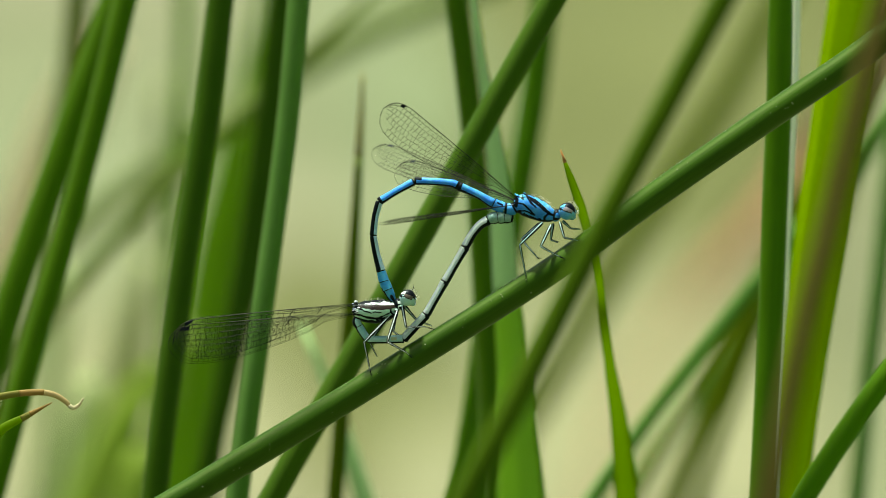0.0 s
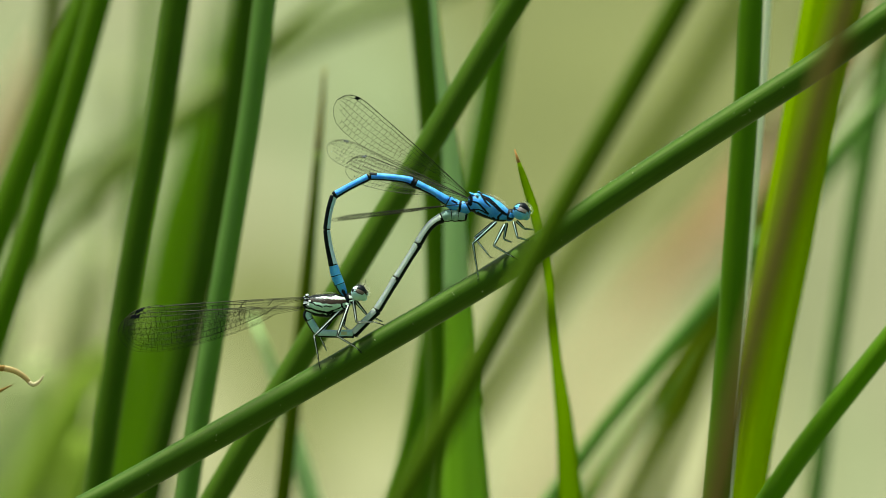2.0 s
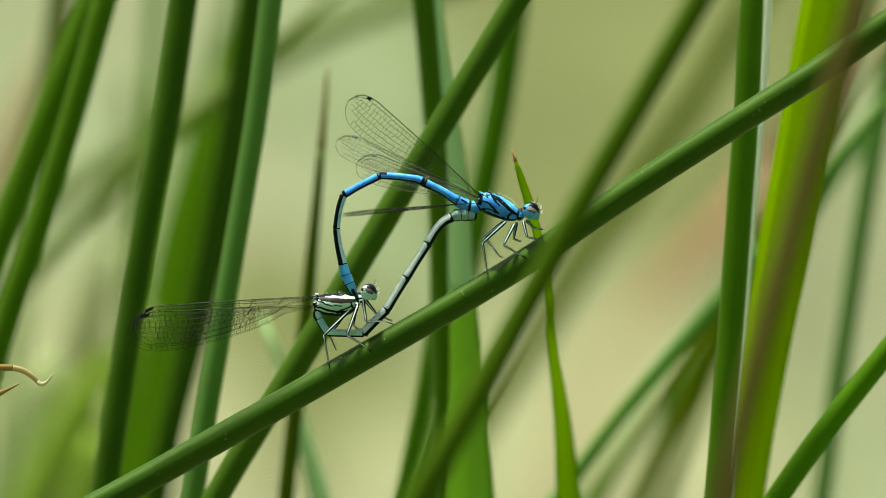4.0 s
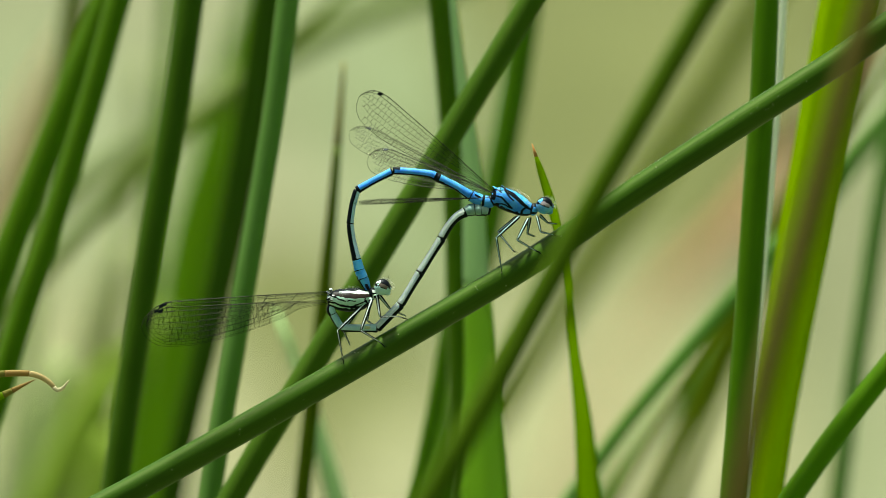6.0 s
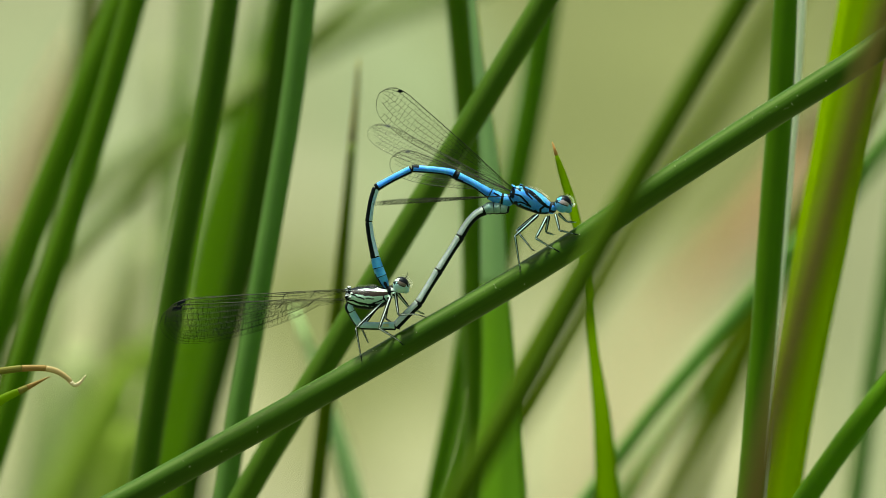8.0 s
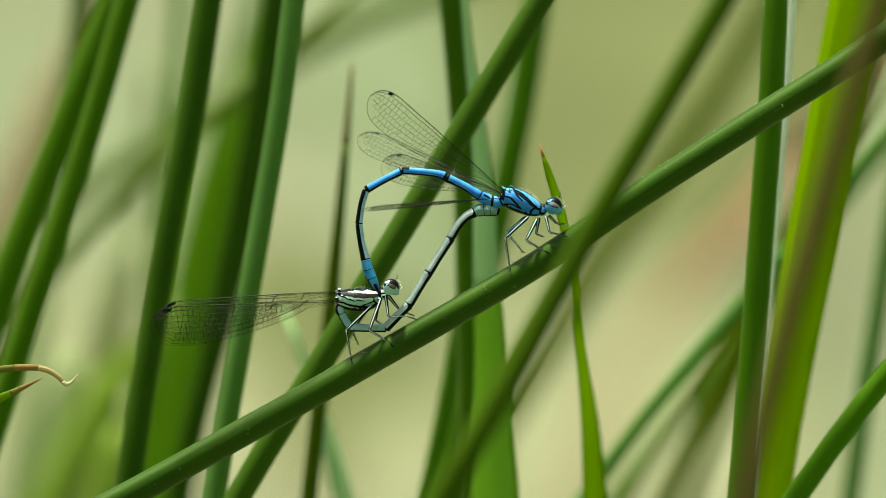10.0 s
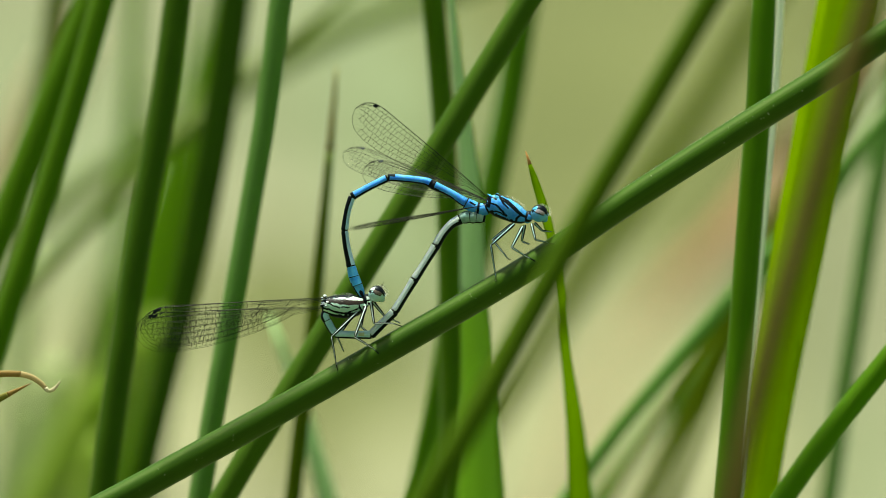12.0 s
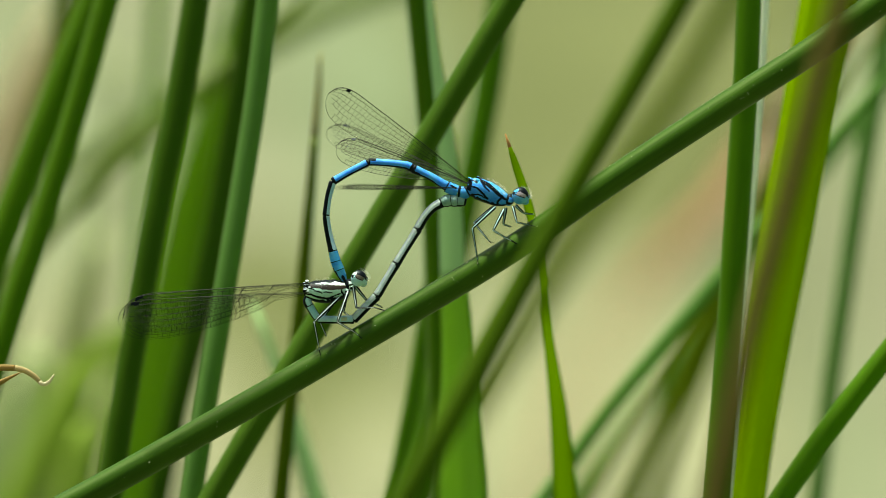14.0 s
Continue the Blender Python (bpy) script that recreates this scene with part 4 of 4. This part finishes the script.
def female():
    m = new("female_damselfly")
    m.location = spot((-12.44, -6.19, 0))
    tagged(m, "pale green and black female damselfly curled up under the male", "damselfly", "damselflies")
    along_body = (spot((-10.25, -6.19, 0)) - spot((-14.75, -6.50, 0))).normalized()

    strokes = [(0.22, [(0.14, 0.56), (0.5, 0.38), (0.94, 0.12)]), (0.06, [(0.06, 0.75), (0.14, 0.35), (0.24, 0.08), (0.40, -0.10)]),
               (0.09, [(0.02, -0.35), (0.2, -0.42), (0.45, -0.56), (0.76, -0.72)]), (0.06, [(0.52, -0.66), (0.66, -0.42), (0.84, -0.34)]),
               (0.08, [(0.02, 0.9), (0.05, 0.4), (0.02, 0.0)]), (0.05, [(0.45, -0.05), (0.62, -0.12)]), (0.06, [(0.86, 0.1), (0.82, -0.3), (0.86, -0.8)])]

    def coat(s, g):
        y = math.cos(radians(g)) + 0.06 * noise.noise(Vector((s * 12, g * 0.05, 7.5)))
        if s > 0.97 or s < 0.02 or y > 0.78 + 0.05 * math.sin(s * 19):
            return 1
        if near(strokes[:1], s, y):
            return 3
        if y < -0.72 + 0.16 * noise.noise(Vector((s * 18, 0, 8))) or near(strokes, s, y):
            return 1
        return 2 if y > 0.4 or s < 0.12 else 0
    path = smooth_path([spot(p) for p in ((-15.00, -6.50, 0), (-14.25, -6.38, 0), (-12.75, -6.46, 0), (-11.25, -6.30, 0), (-10.06, -5.92, 0))], 140)
    r = [0.001 * along([(0, 0.5), (0.08, 0.85), (0.25, 1.18), (0.5, 1.32), (0.75, 1.22), (0.92, 0.82), (1, 0.4)], i / 139) for i in range(140)]
    thorax = part("thorax", tube(bmesh.new(), path, r, 128, coat, deep=1.0, turn=-1.0), [GREEN, BLACK, WHITE, BROWN], m, "pale green thorax with black stripes")
    hinges(thorax, 32, (-14.66, -5.90, -0.80), 0.30, 0.66, along_body, GREY)
    fuzz(thorax, 4, (-12.62, -6.31, 0), along_body, 2.1, 1.25, 1.25, 260, 0.24)
    part("prothorax", ball(bmesh.new(), spot((-10.00, -5.75, 0)), 0.0006, 0.0007, 0.0008, along_body, lambda s, g: 1 if s < 0.52 or g < 50 or 80 < g < 95 else 0), [WHITE, BLACK], m, "collar held by the male")
    head(m, (-8.94, -5.06, 0), 0.91, FACE_PALE, WHITE, EYE_BROWN)

    def back_(dorsal):
        """Pale sides, a black back that widens at both ends, a whitish ring before each joint."""
        def pick(s, g):
            if s > 0.962 or s < 0.014 or g < dorsal + (16 if s < 0.05 or s > 0.9 else 0):
                return 1
            if g > 168:
                return 1
            return 2 if s > 0.915 or (104 < g < 124 and 0.1 < s < 0.85) else 0
        return pick
    segment(m, [(-14.50, -7.05, 0), (-14.62, -7.50, 0), (-14.38, -8.06, 0)], [0.42, 0.50, 0.46], lambda s, g: 1 if g < 62 or s < 0.12 or s > 0.9 or g > 150 else 0, [TEAL, BLACK], 1)
    segment(m, [(-14.38, -8.00, 0), (-13.88, -8.88, 0), (-13.38, -9.56, 0)], [0.47, 0.46, 0.44], lambda s, g: 1 if g < 48 or s > 0.93 or g > 158 else 0, [TEAL, BLACK], 1)
    segment(m, [(-13.50, -9.52, 0), (-11.50, -9.58, 0), (-9.44, -9.56, 0)], [0.44, 0.43, 0.48], lambda s, g: 2 if 0.62 < s < 0.82 and 70 < g < 130 else (1 if g < 56 or s > 0.96 or s < 0.02 else 0), [FACE_PALE, BLACK, STRAW], 1)
    segment(m, [(-9.58, -9.66, 0), (-8.50, -8.56, 0), (-6.88, -6.94, 0)], [0.50, 0.50, 0.48, 0.52], back_(76), [GREY, BLACK, WHITE], 1)
    segment(m, [(-6.94, -7.00, 0), (-5.75, -5.06, 0), (-4.69, -3.31, 0)], [0.51, 0.46, 0.46, 0.51], back_(76), [GREY, BLACK, WHITE], 1)
    segment(m, [(-4.75, -3.44, 0), (-3.50, -1.44, 0), (-2.31, 0.44, 0)], [0.5, 0.46, 0.46, 0.51], back_(76), [GREY, BLACK, WHITE], 1)
    segment(m, [(-2.38, 0.38, 0), (-1.50, 1.81, 0), (-0.56, 2.81, 0), (0.38, 3.31, 0)], [0.51, 0.48, 0.50, 0.56], back_(78), [GREY, BLACK, WHITE], 1)
    segment(m, [(0.25, 3.31, 0), (0.94, 3.50, 0), (1.38, 3.56, 0)], [0.52, 0.70, 0.66], lambda s, g: 1 if s > 0.91 or g < 40 or (g > 150 and s > 0.3) else 0, [GREY_DIM, BLACK], 1)
    segment(m, [(1.31, 3.56, 0), (2.12, 3.50, 0)], [0.64, 0.74, 0.64], lambda s, g: 1 if s > 0.91 or g < 36 or g > 160 else 0, [GREY_DIM, BLACK], 1)
    segment(m, [(2.06, 3.50, 0), (2.75, 3.38, 0), (3.06, 3.31, 0)], [0.66, 0.6, 0.36], lambda s, g: 1 if s > 0.74 or g < 50 else 0, [GREY_DIM, BLACK], 1)

    leg(m, [(-11.05, -7.05, -0.9), (-13.88, -9.81, -1.8), (-13.38, -12.56, -1.5), (-13.19, -13.50, -1.3)], [0.17, 0.10, 0.055], GREY)
    leg(m, [(-11.35, -7.20, 0.3), (-13.25, -9.81, 0.8), (-12.50, -11.44, 0.9)], [0.15, 0.08], GREY)
    leg(m, [(-10.10, -6.45, -0.9), (-11.31, -9.81, -2), (-9.25, -11.06, -1.9), (-8.62, -11.69, -1.7)], [0.17, 0.10, 0.055], GREY)
    leg(m, [(-10.25, -6.55, 0.4), (-10.62, -8.69, 1.2), (-9.00, -9.94, 1.4)], [0.15, 0.08], GREY)
    leg(m, [(-9.52, -5.95, -0.7), (-9.19, -8.31, -1.6), (-7.25, -8.25, -1.9), (-6.06, -8.62, -1.8)], [0.15, 0.09, 0.05], GREY)
    leg(m, [(-9.30, -5.90, 0.3), (-8.06, -7.44, 0.4), (-6.31, -8.25, 0.6)], [0.16, 0.08], WHITE)
    for x, z in ((-11.15, -6.95), (-10.25, -6.40), (-9.62, -6.00)):
        part("coxa", ball(bmesh.new(), spot((x, z, -0.45)), 0.00036, 0.00026, 0.00040, along_body, lambda s, g: 1 if g > 84 or s > 0.7 else 0), [GREEN, BLACK], m, "pale green hip with a black edge")
    return m


him, her = male(), female()
his_wings = [make_wing(him, 11), make_wing(him, 12, 19.4, 3.3, 0.85), make_wing(him, 13, 15.7, 3.7), make_wing(him, 14)]
her_wings = [make_wing(her, 21, 20.6, 4.5, 0.86, True), make_wing(her, 22, 20.9, 4.4, 0.7, True), make_wing(her, 23, 20.2, 4.4, 0.66), make_wing(her, 24, 20.5, 4.2, 0.66)]
for w, (base, tip, chord) in zip(her_wings, (
        ((-14.56, -5.38, -0.8), (-35.62, -9.94, -1.6), (-0.05, -1, 0.06)),
        ((-14.75, -6.56, -0.8), (-35.38, -10.31, -0.9), (-0.05, -1, 0.02)),
        ((-14.56, -5.56, 0.7), (-35.50, -9.69, 1.2), (-0.05, -1, -0.05)),
        ((-14.69, -6.38, 0.7), (-35.00, -10.31, 0.5), (-0.05, -1, 0.0)))):
    w.matrix_basis = wing_pose(base, tip, chord, her.location)


# ------------------------------------------------------------------ what moves
SWAY_TIMES = [0, 0.5, 1, 1.5, 2, 2.5, 3, 5.5, 6, 6.5, 7, 7.5, 8, 10.5, 11, 11.5, 12, 12.5, 13, 13.5, 14]
# sideways drift of each plant in the wind, in sixteenths of a millimetre, at those times
SWAY = {
    "A": [-17, 6, 9, 7, 11, 8, 8, -2, 7, 0, 1, 5, 3, 6, 0, -10, -15, -1, 7, 22, 33],
    "B": [21, 31, 29, 23, 17, 28, 25, 0, 4, 0, 5, 26, 28, 15, 43, 28, -10, 12, 41, 51, 50],
    "C": [0, 10, 10, 8, 10, 10, 8, -3, 4, 0, 0, 6, 6, 4, 5, -8, -46, -12, 10, 20, 26],
    "D": [-10, -3, -2, -3, 0, 1, -3, -7, 1, 0, -3, -2, -3, -5, -7, -13, -6, -8, 1, 6, 11],
    "M": [0, 8, 4, 0, -8, 4, 6, 4, 4, 0, 10, 20, 26, 10, 10, 4, 4, 4, 4, 8, 10],
    "F": [-1, 1, 1, 1, 5, 6, 1, -9, -2, 0, -6, -4, -9, -3, -9, -9, -7, -11, 0, 5, 1],
    "G": [2, 6, 4, 3, 7, 4, 2, -21, 0, 0, -13, -6, -9, -1, -25, -51, -7, -9, 0, 21, 16],
    "H": [1, 3, 2, 2, 4, 2, 1, -15, -2, 0, -8, -4, -5, 1, -15, -43, -5, -10, -8, 8, 2],
    "I": [8, 9, 9, 8, 6, 2, 2, -11, -1, 0, -4, -4, -2, 2, -7, -31, 4, -3, -7, 7, 0],
    "L": [8, 9, 9, 8, 6, 2, 2, -11, -1, 0, -4, -4, -2, 2, -7, -31, 4, -3, -7, 7, 0],
    "K": [9, 9, 10, 7, 6, 0, -1, -33, -3, 0, -8, -8, -1, -10, -19, -27, -5, -25, -22, 7, -6],
    "P": [-9, 5, 5, 3, 7, 3, -1, -15, -5, 0, -7, -8, -6, -6, -10, -21, -4, -14, -14, 3, 8],
    "Q": [-17, 1, 1, 0, 3, 2, -6, -18, -6, 0, -8, -8, -6, -7, -11, -26, -6, -16, -14, 3, 7],
    "S": [-42, -12, -12, -12, -14, -12, -17, -15, -10, 0, -11, -15, -15, -21, -25, -24, -23, -24, -10, 4, 25],
    "U": [-27, 0, 6, 1, -4, 1, -2, -10, -4, 0, -2, -5, -3, 5, 2, 1, -9, -15, -10, -7, 1],
    "T": [-27, 0, 6, 1, -4, 1, -2, -10, -4, 0, -2, -5, -3, 5, 2, 1, -9, -15, -10, -7, 1],
    "curl": [-20, 2, 2, 0, 2, 4, 2, -1, 4, 3, 1, 5, 2, 5, 3, 0, 0, 2, 9, 11, 20],
    "spike": [-20, 2, 2, 0, 2, 4, 2, -4, 0, 0, -4, -2, -5, 0, 2, 2, 4, 4, 9, 11, 20],
}
LEAN = {"B": 0.35}
# drop of the curled dry leaf, in the same measure
DROP = [10, 0, 3, 0, -1, 3, -4, 14, 18, 20, 20, 14, 15, 10, 10, 17, 11, 9, 22, 27, 22]
HIS_BEATS = [
    [(0, -11.14, 15.33), (1.5, -11.62, 15.69), (3, -11.28, 15.51), (5.5, -11.49, 15.56), (6.5, -11.63, 15.47), (8, -11.51, 15.58), (11, -11.24, 15.33), (11.5, -9.55, 15.60), (12, -11.52, 14.84), (12.5, -12.46, 14.91), (13.5, -12.00, 14.87), (14, -12.33, 14.81)],
    [(0, -12.78, 10.69), (1.5, -12.88, 10.56), (3, -12.85, 10.64), (5.5, -13.20, 11.48), (6.5, -12.80, 11.52), (8, -13.02, 11.50), (11, -13.10, 10.61), (11.5, -13.18, 11.18), (12, -13.13, 9.81), (12.5, -13.22, 9.90), (13.5, -12.59, 9.43), (14, -12.78, 10.75)],
    [(0, -9.83, 9.04), (1.5, -10.38, 9.00), (3, -10.17, 9.13), (5.5, -10.49, 9.13), (6.5, -10.53, 9.22), (8, -10.12, 8.72), (11, -9.87, 8.35), (11.5, -9.12, 6.98), (12, -10.48, 8.60), (12.5, -11.46, 9.61), (13.5, -11.78, 9.87), (14, -11.29, 9.37)],
    [(0, -11.56, 3.28), (1.5, -11.62, 3.06), (3, -11.93, 3.20), (5.5, -11.88, 4.12), (6.5, -11.87, 4.40), (8, -11.81, 4.02), (11, -11.84, 2.63), (11.5, -10.41, 0.78), (12, -11.95, 2.14), (12.5, -11.90, 3.98), (13.5, -11.94, 4.24), (14, -11.11, 5.12)],
]
# base, span in millimetres (with a sign: behind the body or before it), way to the trailing edge
HIS_WINGS = [
    ((3.62, 5.62, -0.6), -18.5, (-0.58, -0.82, 0.1)),
    ((3.25, 5.50, 0.6), 19.3, (-0.3, -0.75, -0.55)),
    ((3.38, 5.44, -0.4), 15.7, (-0.3, -0.78, -0.5)),
    ((3.25, 4.88, -0.7), -18.5, (-0.02, -0.09, 1.0)),
]


def sway_rows(key, ob):
    """A plant drifts sideways by the amounts given and leans a little with it."""
    drift = [a - SWAY[key][3] for a in SWAY[key]]
    root = ob.location.copy()
    depth = 1 + (root - spot((0, 0, 0))).dot(AWAY)
    rows = []
    for t, d, fall in zip(SWAY_TIMES, drift, DROP):
        move = d / 16 * 0.001 * depth
        lean = move * LEAN.get(key, 0.1) / 0.04
        turn = Matrix.Rotation(lean, 4, AWAY)
        fall = UP * (-fall / 16 * 0.001 if key == "curl" else 0.0)
        rows.append((t, Matrix.Translation(ACROSS * move + fall) @ turn @ Matrix.Translation(root)))
    return rows


def motions():
    for key, ob in plants:
        if key in SWAY:
            walk(ob, sway_rows(key, ob))
    for w, beat, (base, span, chord) in zip(his_wings, HIS_BEATS, HIS_WINGS):
        rows = []
        for t, u, z in beat:
            flat = math.hypot(u - base[0], z - base[1])
            deep = base[2] + math.copysign(math.sqrt(max(4.0, span * span - flat * flat)), span)
            rows.append((t, wing_pose(base, (u, z, deep), chord, him.location)))
        walk(w, rows)


motions()
